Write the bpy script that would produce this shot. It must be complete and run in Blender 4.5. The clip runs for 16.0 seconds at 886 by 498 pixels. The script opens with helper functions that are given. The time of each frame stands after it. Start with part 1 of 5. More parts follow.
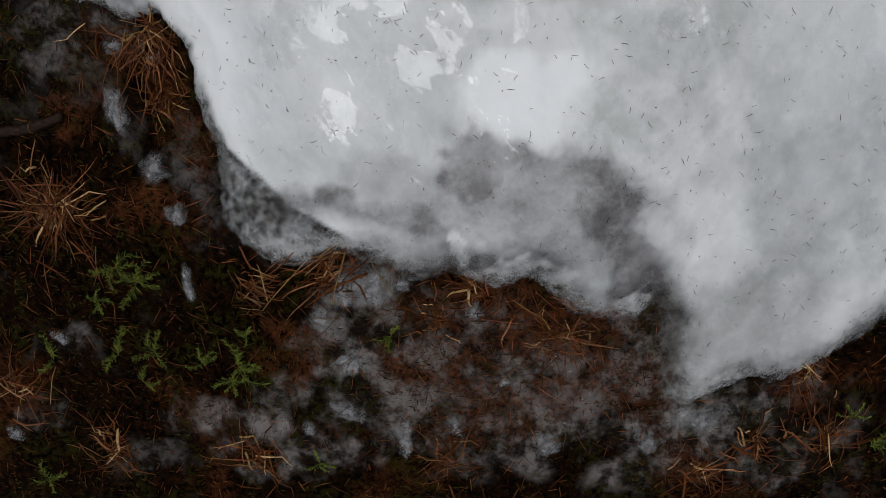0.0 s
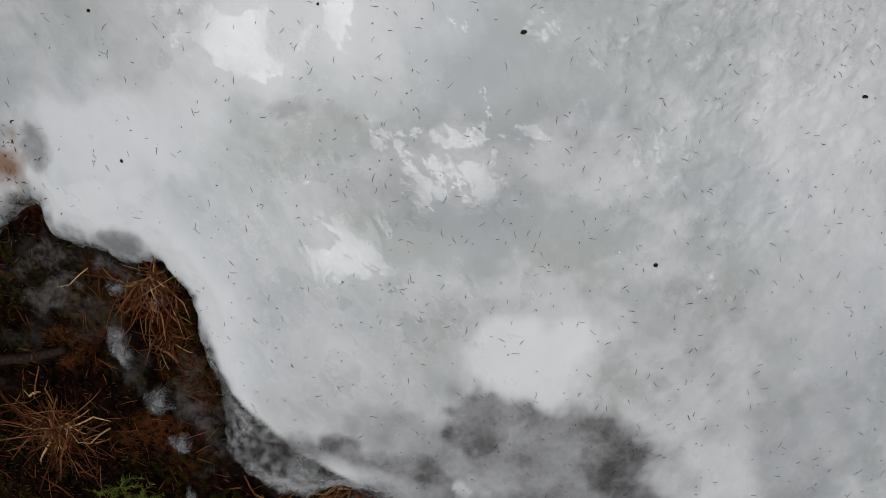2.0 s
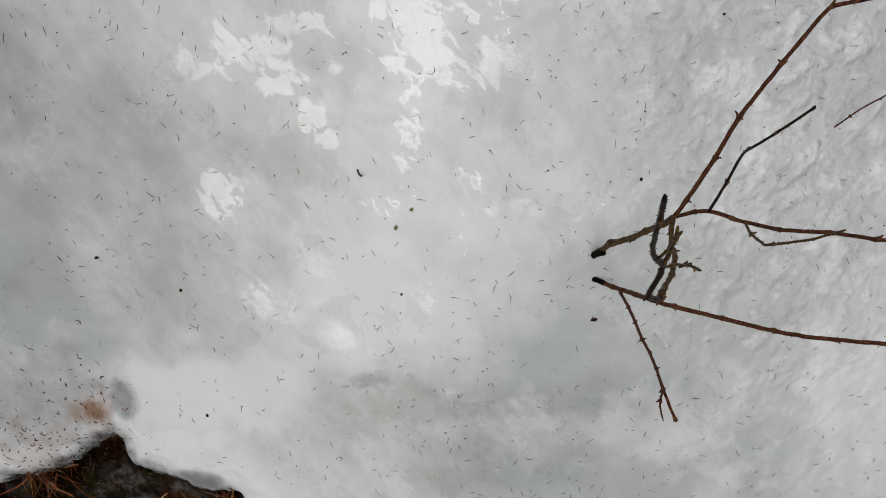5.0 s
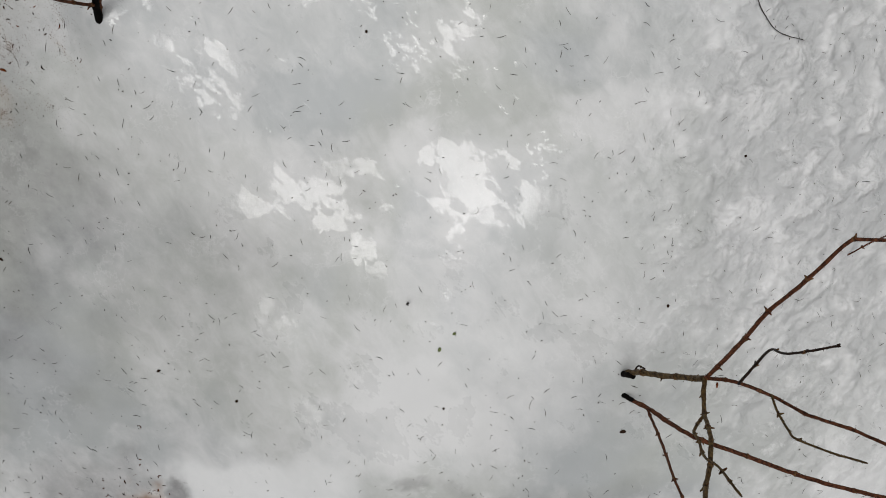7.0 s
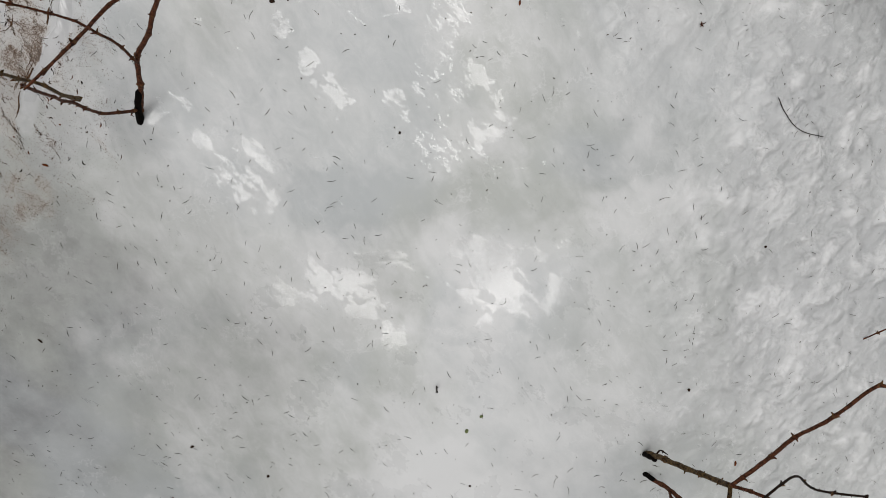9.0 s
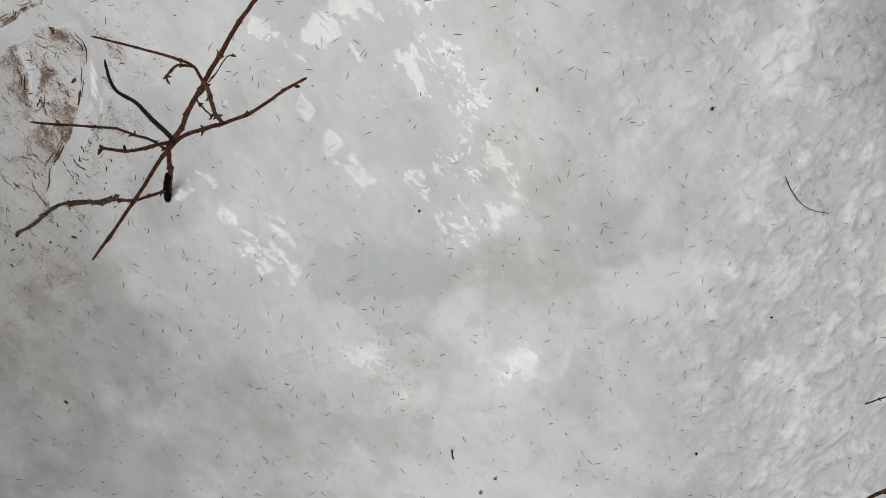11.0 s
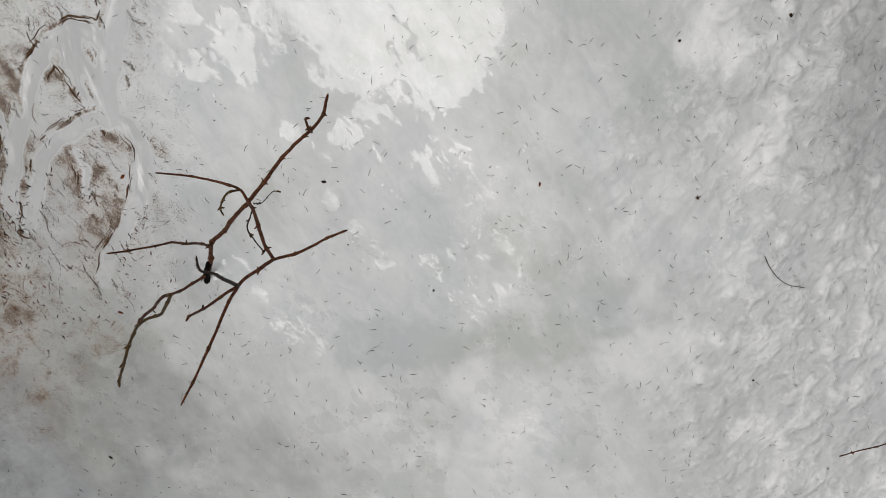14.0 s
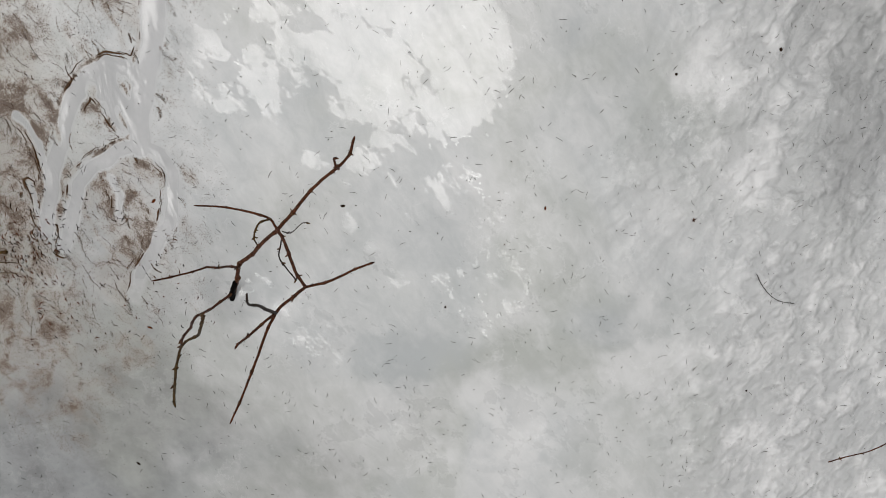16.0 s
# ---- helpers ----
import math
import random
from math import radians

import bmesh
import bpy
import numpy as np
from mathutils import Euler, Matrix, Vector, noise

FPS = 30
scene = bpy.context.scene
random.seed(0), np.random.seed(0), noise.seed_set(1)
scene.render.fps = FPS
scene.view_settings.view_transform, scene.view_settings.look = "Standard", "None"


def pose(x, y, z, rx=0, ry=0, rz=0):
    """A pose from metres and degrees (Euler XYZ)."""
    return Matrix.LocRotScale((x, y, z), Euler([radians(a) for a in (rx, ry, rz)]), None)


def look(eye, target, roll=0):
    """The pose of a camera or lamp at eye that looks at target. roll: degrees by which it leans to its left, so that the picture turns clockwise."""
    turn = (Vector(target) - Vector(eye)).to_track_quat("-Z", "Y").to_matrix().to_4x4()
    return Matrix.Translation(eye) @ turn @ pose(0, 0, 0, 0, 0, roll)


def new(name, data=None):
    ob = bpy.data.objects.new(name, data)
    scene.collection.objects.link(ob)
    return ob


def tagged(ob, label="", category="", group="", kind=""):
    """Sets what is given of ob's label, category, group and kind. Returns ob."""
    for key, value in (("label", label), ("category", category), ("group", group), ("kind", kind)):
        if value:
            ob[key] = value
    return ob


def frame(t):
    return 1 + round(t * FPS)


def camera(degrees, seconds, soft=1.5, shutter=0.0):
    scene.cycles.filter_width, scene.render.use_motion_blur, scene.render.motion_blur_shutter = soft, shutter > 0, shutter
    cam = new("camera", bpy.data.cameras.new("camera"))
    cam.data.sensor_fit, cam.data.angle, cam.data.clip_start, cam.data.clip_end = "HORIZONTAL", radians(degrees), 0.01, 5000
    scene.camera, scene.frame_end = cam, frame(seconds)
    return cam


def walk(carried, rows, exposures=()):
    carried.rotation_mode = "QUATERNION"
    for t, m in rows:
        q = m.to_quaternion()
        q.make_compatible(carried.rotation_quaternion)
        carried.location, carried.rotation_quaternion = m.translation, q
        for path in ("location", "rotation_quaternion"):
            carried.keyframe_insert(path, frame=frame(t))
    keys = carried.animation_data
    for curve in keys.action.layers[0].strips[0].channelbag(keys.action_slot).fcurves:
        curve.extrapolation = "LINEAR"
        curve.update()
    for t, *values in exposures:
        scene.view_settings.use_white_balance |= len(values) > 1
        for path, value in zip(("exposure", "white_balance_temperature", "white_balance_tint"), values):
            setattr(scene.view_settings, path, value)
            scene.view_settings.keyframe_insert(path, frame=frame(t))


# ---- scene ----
cam = camera(72.0, 16.0, soft=0.8)
PATH = [
    (0, 0.0000, -0.0000, 1.1204, -11.532, 0.372, -0.341),
    (0.5, 0.0081, 0.1259, 1.0943, -11.720, 0.404, -0.310),
    (1, 0.0121, 0.2505, 1.0667, -11.958, 0.462, -0.366),
    (1.5, 0.0060, 0.3662, 1.0413, -12.227, 0.441, -0.367),
    (2, -0.0074, 0.4678, 1.0180, -12.497, 0.360, -0.360),
    (2.5, -0.0231, 0.5613, 0.9970, -12.874, 0.348, -0.362),
    (3, -0.0489, 0.6472, 0.9766, -13.135, 0.141, -0.281),
    (3.5, -0.0712, 0.7257, 0.9572, -13.149, 0.133, -0.259),
    (4, -0.0967, 0.8015, 0.9455, -13.334, -0.074, -0.188),
    (4.5, -0.1213, 0.8736, 0.9534, -13.596, -0.325, -0.095),
    (5, -0.1443, 0.9426, 0.9735, -13.739, -0.439, -0.053),
    (5.2, -0.1514, 0.9678, 0.9798, -13.726, -0.371, -0.014),
    (7.3, -0.2196, 1.1803, 0.9981, -13.377, -0.211, 0.038),
    (7.5, -0.2259, 1.1976, 0.9981, -13.426, -0.248, 0.076),
    (8, -0.2366, 1.2378, 0.9956, -13.609, -0.276, 0.100),
    (8.5, -0.2475, 1.2758, 0.9927, -13.723, -0.262, 0.131),
    (9, -0.2578, 1.3122, 0.9904, -13.794, -0.171, 0.125),
    (9.2, -0.2606, 1.3263, 0.9912, -13.756, -0.069, 0.142),
    (11.3, -0.2934, 1.4568, 0.9914, -14.005, -0.290, 0.469),
    (11.5, -0.2944, 1.4675, 0.9929, -13.950, -0.256, 0.236),
    (12, -0.2959, 1.5011, 1.0059, -13.994, -0.240, 0.228),
    (12.5, -0.2998, 1.5315, 1.0213, -14.013, -0.262, 0.196),
    (13, -0.3069, 1.5568, 1.0361, -14.085, -0.275, 0.215),
    (13.5, -0.3101, 1.5782, 1.0484, -14.126, -0.306, 0.234),
    (14, -0.3128, 1.6011, 1.0611, -14.140, -0.298, 0.234),
    (14.5, -0.3177, 1.6213, 1.0746, -14.161, -0.318, 0.241),
    (15, -0.3228, 1.6374, 1.0897, -14.184, -0.344, 0.243),
    (15.5, -0.3279, 1.6472, 1.1054, -14.170, -0.335, 0.214),
    (16, -0.3353, 1.6544, 1.1195, -14.181, -0.333, 0.213),
]
walk(cam, [(t, pose(*row)) for t, *row in PATH], [(0, -0.25, 6200, 10), (2.5, -0.25, 6340, 10), (5, -0.19, 6480, 10), (9, -0.13, 6540, 10), (16, -0.105, 6560, 10)])

# ---- light: an overcast sky, brightest straight overhead between the trees ----
world = bpy.data.worlds.new("overcast_sky")
scene.world = world
world.use_nodes = True
wt = world.node_tree
sky = wt.nodes.new("ShaderNodeTexSky")
sky.sky_type = "NISHITA"
sky.sun_disc = False
sky.sun_elevation, sky.sun_rotation = radians(82), radians(316)
pale = wt.nodes.new("ShaderNodeHueSaturation")
pale.inputs["Saturation"].default_value = 0.03
wt.links.new(sky.outputs["Color"], pale.inputs["Color"])
wt.links.new(pale.outputs["Color"], wt.nodes["Background"].inputs["Color"])
wt.nodes["Background"].inputs["Strength"].default_value = 0.115
sun = new("sun", bpy.data.lights.new("sun", "SUN"))
sun.data.energy, sun.data.angle, sun.data.color = 1.22, radians(41), (1.0, 0.985, 0.965)
sun.matrix_world = look((-0.60, 0.48, 6.0), (0, 0, 0))


# ---- noise for the relief ----
def grain(x, y, seed):
    i, j = np.floor(x), np.floor(y)
    u, v = x - i, y - j
    u, v = u * u * (3 - 2 * u), v * v * (3 - 2 * v)

    def corner(a, b):
        h = np.sin(a * 127.1 + b * 311.7 + seed * 74.7) * 43758.5453
        return h - np.floor(h)

    low = corner(i, j) * (1 - u) + corner(i + 1, j) * u
    high = corner(i, j + 1) * (1 - u) + corner(i + 1, j + 1) * u
    return low * (1 - v) + high * v


def fbm(x, y, size, octaves=4, seed=1, fall=0.5):
    """Noise of about -1 to 1 with lumps of that size."""
    total, amp, norm = 0, 1.0, 0.0
    for n in range(octaves):
        c, s = math.cos(0.6 + n), math.sin(0.6 + n)
        total = total + amp * (2 * grain((c * x - s * y) / size, (s * x + c * y) / size, seed + n) - 1)
        norm += amp
        amp *= fall
        size *= 0.5
    return total / norm


def smooth(a, b, v):
    v = np.clip((v - a) / (b - a), 0, 1)
    return v * v * (3 - 2 * v)


def spot(x, y, cx, cy, rx, ry, turn=0.0, rag=0.35, seed=5):
    """1 inside a ragged oval, fading to 0 at its rim."""
    c, s = math.cos(turn), math.sin(turn)
    dx, dy = x - cx, y - cy
    r = np.hypot((c * dx + s * dy) / rx, (-s * dx + c * dy) / ry)
    r = r + rag * fbm(x, y, 0.6 * min(rx, ry), 4, seed)
    return 1 - smooth(0.45, 1.15, r)


def close_by(x, y):
    """1 where the fine relief is laid out, fading out far around."""
    return smooth(3.0, 1.7, np.hypot(x + 0.25, y - 0.55))


LIE = (0.0284, -0.0255, -0.0160, -0.1764, -0.1105, -0.0440)


def level(x, y):
    """The gentle dome on which ice and soil lie."""
    s, h, q = np.tanh(y - 0.8), np.tanh(x), x * x / (1 + x * x)
    return LIE[0] + LIE[1] * h + LIE[2] * s + LIE[3] * q + LIE[4] * h * s + LIE[5] * s * s


EDGE = [(-9, -0.6), (-3, -0.1), (-1.5, 0.05), (-1.007, 0.218), (-0.947, 0.222), (-0.881, 0.253), (-0.761, 0.343), (-0.741, 0.299), (-0.723, 0.268), (-0.659, 0.246), (-0.600, 0.226), (-0.538, 0.229), (-0.526, 0.235), (-0.463, 0.149), (-0.449, 0.024), (-0.429, -0.048), (-0.416, -0.112), (-0.430, -0.172), (-0.400, -0.215), (-0.340, -0.251), (-0.289, -0.261), (-0.210, -0.230), (-0.140, -0.243), (-0.061, -0.277), (0.003, -0.257), (0.103, -0.291), (0.166, -0.278), (0.252, -0.344), (0.360, -0.357), (0.395, -0.308), (0.425, -0.358), (0.454, -0.520), (0.483, -0.535), (0.592, -0.489), (0.673, -0.497), (0.780, -0.436), (0.851, -0.380), (1.1, -0.25), (1.6, -0.1), (4, 0.3), (9, 0.2)]


def ice_inside(x, y):
    """Distance from the ice's margin, positive on the ice."""
    best, odd = np.full(np.shape(x), 1e9), np.zeros(np.shape(x), bool)
    for (ax, ay), (bx, by) in zip(EDGE, EDGE[1:]):
        ux, uy = bx - ax, by - ay
        k = np.clip(((x - ax) * ux + (y - ay) * uy) / (ux * ux + uy * uy), 0, 1)
        best = np.minimum(best, np.hypot(x - ax - k * ux, y - ay - k * uy))
        odd ^= ((ax <= x) != (bx <= x)) & (y > ay + uy * (x - ax) / (ux + 1e-12))
    d = np.where(odd, best, -best)
    return d + 0.026 + 0.016 * fbm(x, y, 0.07, 4, 31) + 0.005 * fbm(x, y, 0.012, 2, 37)


RILLS = [
    (0.023, [(-0.830, 1.842), (-0.836, 1.790), (-0.842, 1.736), (-0.864, 1.671), (-0.878, 1.624), (-0.884, 1.561)]),
    (0.017, [(-0.865, 1.667), (-0.887, 1.699), (-0.926, 1.707), (-0.959, 1.688), (-0.989, 1.652), (-1.017, 1.604), (-1.042, 1.544), (-1.065, 1.473), (-1.089, 1.399)]),
    (0.015, [(-0.884, 1.566), (-0.851, 1.548), (-0.829, 1.516), (-0.828, 1.465), (-0.841, 1.413), (-0.873, 1.370), (-0.906, 1.326), (-0.930, 1.269)]),
    (0.014, [(-0.884, 1.561), (-0.928, 1.550), (-0.973, 1.525), (-1.007, 1.489), (-1.030, 1.432), (-1.055, 1.367)]),
    (0.030, [(-0.933, 1.676), (-0.917, 1.652), (-0.904, 1.609)]),
    (0.008, [(-1.107, 1.618), (-1.074, 1.569), (-1.061, 1.514)]),
    (0.007, [(-0.945, 1.505), (-0.933, 1.474), (-0.941, 1.433)]),
    (0.006, [(-1.104, 1.493), (-1.101, 1.452), (-1.094, 1.399)]),
]


def near_line(x, y, line):
    best = np.full(np.shape(x), 1e9)
    for (ax, ay), (bx, by) in zip(line, line[1:]):
        ux, uy = bx - ax, by - ay
        k = np.clip(((x - ax) * ux + (y - ay) * uy) / (ux * ux + uy * uy), 0, 1)
        best = np.minimum(best, np.hypot(x - ax - k * ux, y - ay - k * uy))
    return best


ISLES = [
    (-0.946, 1.599, 0.010, 0.037, -0.15),
    (-0.902, 1.669, 0.005, 0.015, 0.35),
    (-0.913, 1.609, 0.004, 0.016, 0.20),
    (-0.960, 1.662, 0.008, 0.012, 0.00),
    (-1.040, 1.589, 0.007, 0.019, 0.20),
]


def rill_distance(x, y):
    """Distance from the melt channels' banks, negative inside them."""
    wx, wy = x + 0.009 * fbm(x, y, 0.06, 3, 91), y + 0.009 * fbm(x, y, 0.06, 3, 92)
    d = np.full(np.shape(x), 1e9)
    for width, line in RILLS:
        d = np.minimum(d, near_line(wx, wy, line) - width)
    for cx, cy, rx, ry, turn in ISLES:
        c, s = math.cos(turn), math.sin(turn)
        r = np.hypot((c * (wx - cx) + s * (wy - cy)) / rx, (-s * (wx - cx) + c * (wy - cy)) / ry)
        d = np.maximum(d, (1 - r) * min(rx, ry))
    return d


def rill_field(x, y):
    """1 in the melt channels, 0 between them."""
    return (1 - smooth(-0.007, 0.004, rill_distance(x, y))) * smooth(1.20, 1.36, y)


# Shallow swells of the ice: where, how wide, and their slope to the east and north.
TILTS = [
    (-0.225, 0.250, 0.13, -0.080, -0.170),
    (0.000, 0.380, 0.10, 0.020, -0.090),
    (-0.440, 0.610, 0.09, -0.175, -0.175),
    (-0.355, 0.690, 0.08, -0.130, -0.130),
    (-0.500, 0.800, 0.09, -0.190, -0.090),
    (-0.460, 1.000, 0.10, -0.085, -0.120),
    (-0.335, 0.915, 0.06, -0.040, -0.120),
    (-0.585, 1.190, 0.09, -0.120, -0.050),
    (-0.120, 1.010, 0.11, 0.050, -0.070),
    (-0.330, 0.575, 0.08, -0.130, -0.030),
    (-0.190, 0.020, 0.07, -0.090, -0.040),
    (-0.250, 1.280, 0.09, 0.030, -0.040),
    (-0.680, 1.670, 0.10, -0.090, 0.000),
]


def ice_relief(x, y):
    u, v = 0.87 * x - 0.5 * y, 0.5 * x + 0.87 * y
    big = 0.008 * fbm(x, y, 0.30, 3, 11) + 0.0030 * fbm(u, 0.45 * v, 0.10, 3, 12)
    rough = crusty_field(x, y)
    p, q = 0.76 * x + 0.65 * y, 0.76 * y - 0.65 * x
    for cx, cy, wide, sx, sy in TILTS:
        big = big + (sx * (x - cx) + sy * (y - cy)) * np.exp(-((x - cx) ** 2 + (y - cy) ** 2) / wide ** 2)
    big = big + 0.018 * np.exp(-((x + 0.731) ** 2 + (y - 1.278) ** 2) / 0.045 ** 2)
    ripple = 0.013 * rough * (fbm(0.6 * p, q, 0.075, 3, 13, 0.6) - 0.5 * np.abs(fbm(0.6 * p, q, 0.04, 2, 16))) * close_by(x, y)
    return big + ripple - (0.0016 * (1 - smooth(-0.020, 0.006, rill_distance(x, y))) + 0.0016 * (1 - smooth(-0.005, 0.003, rill_distance(x, y)))) * smooth(1.2, 1.45, y)


def ice_top(x, y):
    d = ice_inside(x, y)
    e = np.clip(d / 0.07, 0, 1) ** 0.45
    sunk = np.clip(-d, 0, 0.6) * 0.35
    return level(x, y) + ice_relief(x, y) - 0.055 * (1 - e) - sunk


def soil_top(x, y):
    return level(x, y) - 0.038 + 0.010 * fbm(x, y, 0.16, 3, 21) + 0.011 * fbm(x, y, 0.045, 4, 22)


def top_at(x, y):
    """Height of what lies uppermost, ice or soil."""
    a, b = np.array([float(x)]), np.array([float(y)])
    return float(max(ice_top(a, b)[0], soil_top(a, b)[0]))


# ---- materials ----
def material(name):
    m = bpy.data.materials.new(name)
    m.use_nodes = True
    return m, m.node_tree, m.node_tree.nodes["Principled BSDF"]


def put(nt, value, socket):
    if isinstance(value, bpy.types.NodeSocket):
        nt.links.new(value, socket)
    else:
        socket.default_value = value


def place(nt, stretch=(1, 1, 1), turn=0.0):
    out = nt.nodes.new("ShaderNodeTexCoord").outputs["Object"]
    for key, value in (("Rotation", (0, 0, turn)), ("Scale", stretch)):
        mp = nt.nodes.new("ShaderNodeMapping")
        nt.links.new(out, mp.inputs["Vector"])
        mp.inputs[key].default_value = value
        out = mp.outputs["Vector"]
    return out


def cloud(nt, vec, scale, detail=5, rough=0.55, distort=0.0):
    nd = nt.nodes.new("ShaderNodeTexNoise")
    nt.links.new(vec, nd.inputs["Vector"])
    for key, value in (("Scale", scale), ("Detail", detail), ("Roughness", rough), ("Distortion", distort)):
        nd.inputs[key].default_value = value
    return nd.outputs["Fac"]


def ramp(nt, fac, a, b, low=0.0, high=1.0):
    nd = nt.nodes.new("ShaderNodeMapRange")
    nd.interpolation_type = "SMOOTHSTEP"
    for key, value in (("Value", fac), ("From Min", a), ("From Max", b), ("To Min", low), ("To Max", high)):
        put(nt, value, nd.inputs[key])
    return nd.outputs["Result"]


def mix(nt, fac, a, b):
    nd = nt.nodes.new("ShaderNodeMix")
    nd.data_type = "RGBA"
    put(nt, fac, nd.inputs[0])
    put(nt, a if not isinstance(a, tuple) else (*a, 1), nd.inputs[6])
    put(nt, b if not isinstance(b, tuple) else (*b, 1), nd.inputs[7])
    return nd.outputs[2]


def calc(nt, op, a, b):
    nd = nt.nodes.new("ShaderNodeMath")
    nd.operation = op
    put(nt, a, nd.inputs[0])
    put(nt, b, nd.inputs[1])
    return nd.outputs[0]


def warped(nt, vec, scale, amount):
    """The same coordinates, pushed about by noise."""
    nd = nt.nodes.new("ShaderNodeTexNoise")
    nt.links.new(vec, nd.inputs["Vector"])
    nd.inputs["Scale"].default_value, nd.inputs["Detail"].default_value = scale, 1.5
    mid = nt.nodes.new("ShaderNodeVectorMath")
    mid.operation = "SUBTRACT"
    nt.links.new(nd.outputs["Color"], mid.inputs[0])
    mid.inputs[1].default_value = (0.5, 0.5, 0.5)
    add = nt.nodes.new("ShaderNodeVectorMath")
    add.operation = "MULTIPLY_ADD"
    nt.links.new(mid.outputs[0], add.inputs[0])
    add.inputs[1].default_value = (amount, amount, amount)
    nt.links.new(vec, add.inputs[2])
    return add.outputs[0]


def domes(nt, vec, scale, soft):
    """Rounded heads with creases between them: 1 on top, about 0.3 in the creases."""
    nd = nt.nodes.new("ShaderNodeTexVoronoi")
    nd.feature = "SMOOTH_F1"
    nt.links.new(vec, nd.inputs["Vector"])
    nd.inputs["Scale"].default_value, nd.inputs["Smoothness"].default_value = scale, soft
    return calc(nt, "SUBTRACT", 1.0, nd.outputs["Distance"])


def field(nt, name):
    nd = nt.nodes.new("ShaderNodeAttribute")
    nd.attribute_name = name
    return nd.outputs["Fac"]


def bump(nt, bsdf, height, distance, strength=1.0):
    nd = nt.nodes.new("ShaderNodeBump")
    nd.inputs["Strength"].default_value = strength
    nd.inputs["Distance"].default_value = distance
    nt.links.new(height, nd.inputs["Height"])
    nt.links.new(nd.outputs["Normal"], bsdf.inputs["Normal"])


def ice_material():
    m, nt, bsdf = material("wet_melting_ice")
    v = place(nt)
    streak = place(nt, (1.0, 0.55, 1.0), radians(-34))
    slant = place(nt, (1.0, 0.78, 1.0), radians(48))
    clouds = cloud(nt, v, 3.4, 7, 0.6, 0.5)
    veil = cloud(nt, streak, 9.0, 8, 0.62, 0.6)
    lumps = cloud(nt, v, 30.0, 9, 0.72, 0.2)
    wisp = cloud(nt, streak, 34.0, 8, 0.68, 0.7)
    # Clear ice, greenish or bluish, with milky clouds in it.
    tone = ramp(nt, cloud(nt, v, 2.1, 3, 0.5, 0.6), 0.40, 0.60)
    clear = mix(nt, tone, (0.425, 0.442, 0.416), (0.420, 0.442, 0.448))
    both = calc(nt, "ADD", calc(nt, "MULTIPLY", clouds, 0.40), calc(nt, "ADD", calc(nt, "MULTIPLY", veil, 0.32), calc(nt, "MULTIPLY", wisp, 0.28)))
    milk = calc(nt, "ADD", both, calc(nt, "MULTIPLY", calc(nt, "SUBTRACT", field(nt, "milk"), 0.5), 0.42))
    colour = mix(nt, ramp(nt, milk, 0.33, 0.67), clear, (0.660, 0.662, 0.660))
    # Thin white seams where the ice froze together.
    seam = calc(nt, "ABSOLUTE", calc(nt, "SUBTRACT", cloud(nt, v, 15.0, 5, 0.66, 0.2), 0.5), 0.0)
    seam = calc(nt, "MULTIPLY", ramp(nt, seam, 0.020, 0.0), ramp(nt, cloud(nt, v, 7.0, 3, 0.5), 0.48, 0.64, 0.0, 0.26))
    colour = mix(nt, seam, colour, (0.80, 0.80, 0.80))
    # Granular crust over greyer ice: white puffs with torn edges, partly shaded by colour.
    crusty = field(nt, "crusty")
    torn = warped(nt, slant, 14.0, 0.026)
    heads, beads = domes(nt, torn, 25.0, 0.45), domes(nt, torn, 56.0, 0.42)
    haze = cloud(nt, v, 7.0, 8, 0.60, 0.3)
    drifts = cloud(nt, slant, 17.0, 6, 0.55, 0.1)
    swells = cloud(nt, slant, 21.0, 2, 0.45, 0.1)
    puffs = calc(nt, "ADD", calc(nt, "MULTIPLY", heads, 0.62), calc(nt, "MULTIPLY", beads, 0.40))
    heap = calc(nt, "ADD", calc(nt, "MULTIPLY", calc(nt, "SUBTRACT", puffs, 0.62), 0.40), calc(nt, "ADD", calc(nt, "MULTIPLY", haze, 0.45), calc(nt, "MULTIPLY", drifts, 0.55)))
    heap = calc(nt, "ADD", heap, calc(nt, "MULTIPLY", calc(nt, "SUBTRACT", field(nt, "milk"), 0.5), 0.25))
    body = ramp(nt, heap, 0.385, 0.615)
    colour = mix(nt, calc(nt, "MULTIPLY", crusty, 0.80), colour, mix(nt, body, (0.535, 0.541, 0.545), (0.800, 0.800, 0.800)))
    # The lit tops of the puffs are coloured in as well.
    crest = calc(nt, "MULTIPLY", ramp(nt, puffs, 0.66, 0.86), ramp(nt, heap, 0.48, 0.58))
    colour = mix(nt, calc(nt, "MULTIPLY", calc(nt, "MULTIPLY", crest, crusty), 0.45), colour, (0.88, 0.88, 0.88))
    frost = calc(nt, "MULTIPLY", ramp(nt, lumps, 0.54, 0.66), ramp(nt, crusty, 0.0, 0.6, 0.06, 0.40))
    colour = mix(nt, frost, colour, (0.86, 0.86, 0.86))
    colour = mix(nt, calc(nt, "MULTIPLY", field(nt, "firm"), 0.85), colour, (0.76, 0.765, 0.765))
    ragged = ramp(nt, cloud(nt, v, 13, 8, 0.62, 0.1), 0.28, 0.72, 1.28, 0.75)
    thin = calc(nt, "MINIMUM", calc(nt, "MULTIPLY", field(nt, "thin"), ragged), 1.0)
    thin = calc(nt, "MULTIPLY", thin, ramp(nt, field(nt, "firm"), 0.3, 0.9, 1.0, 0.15))
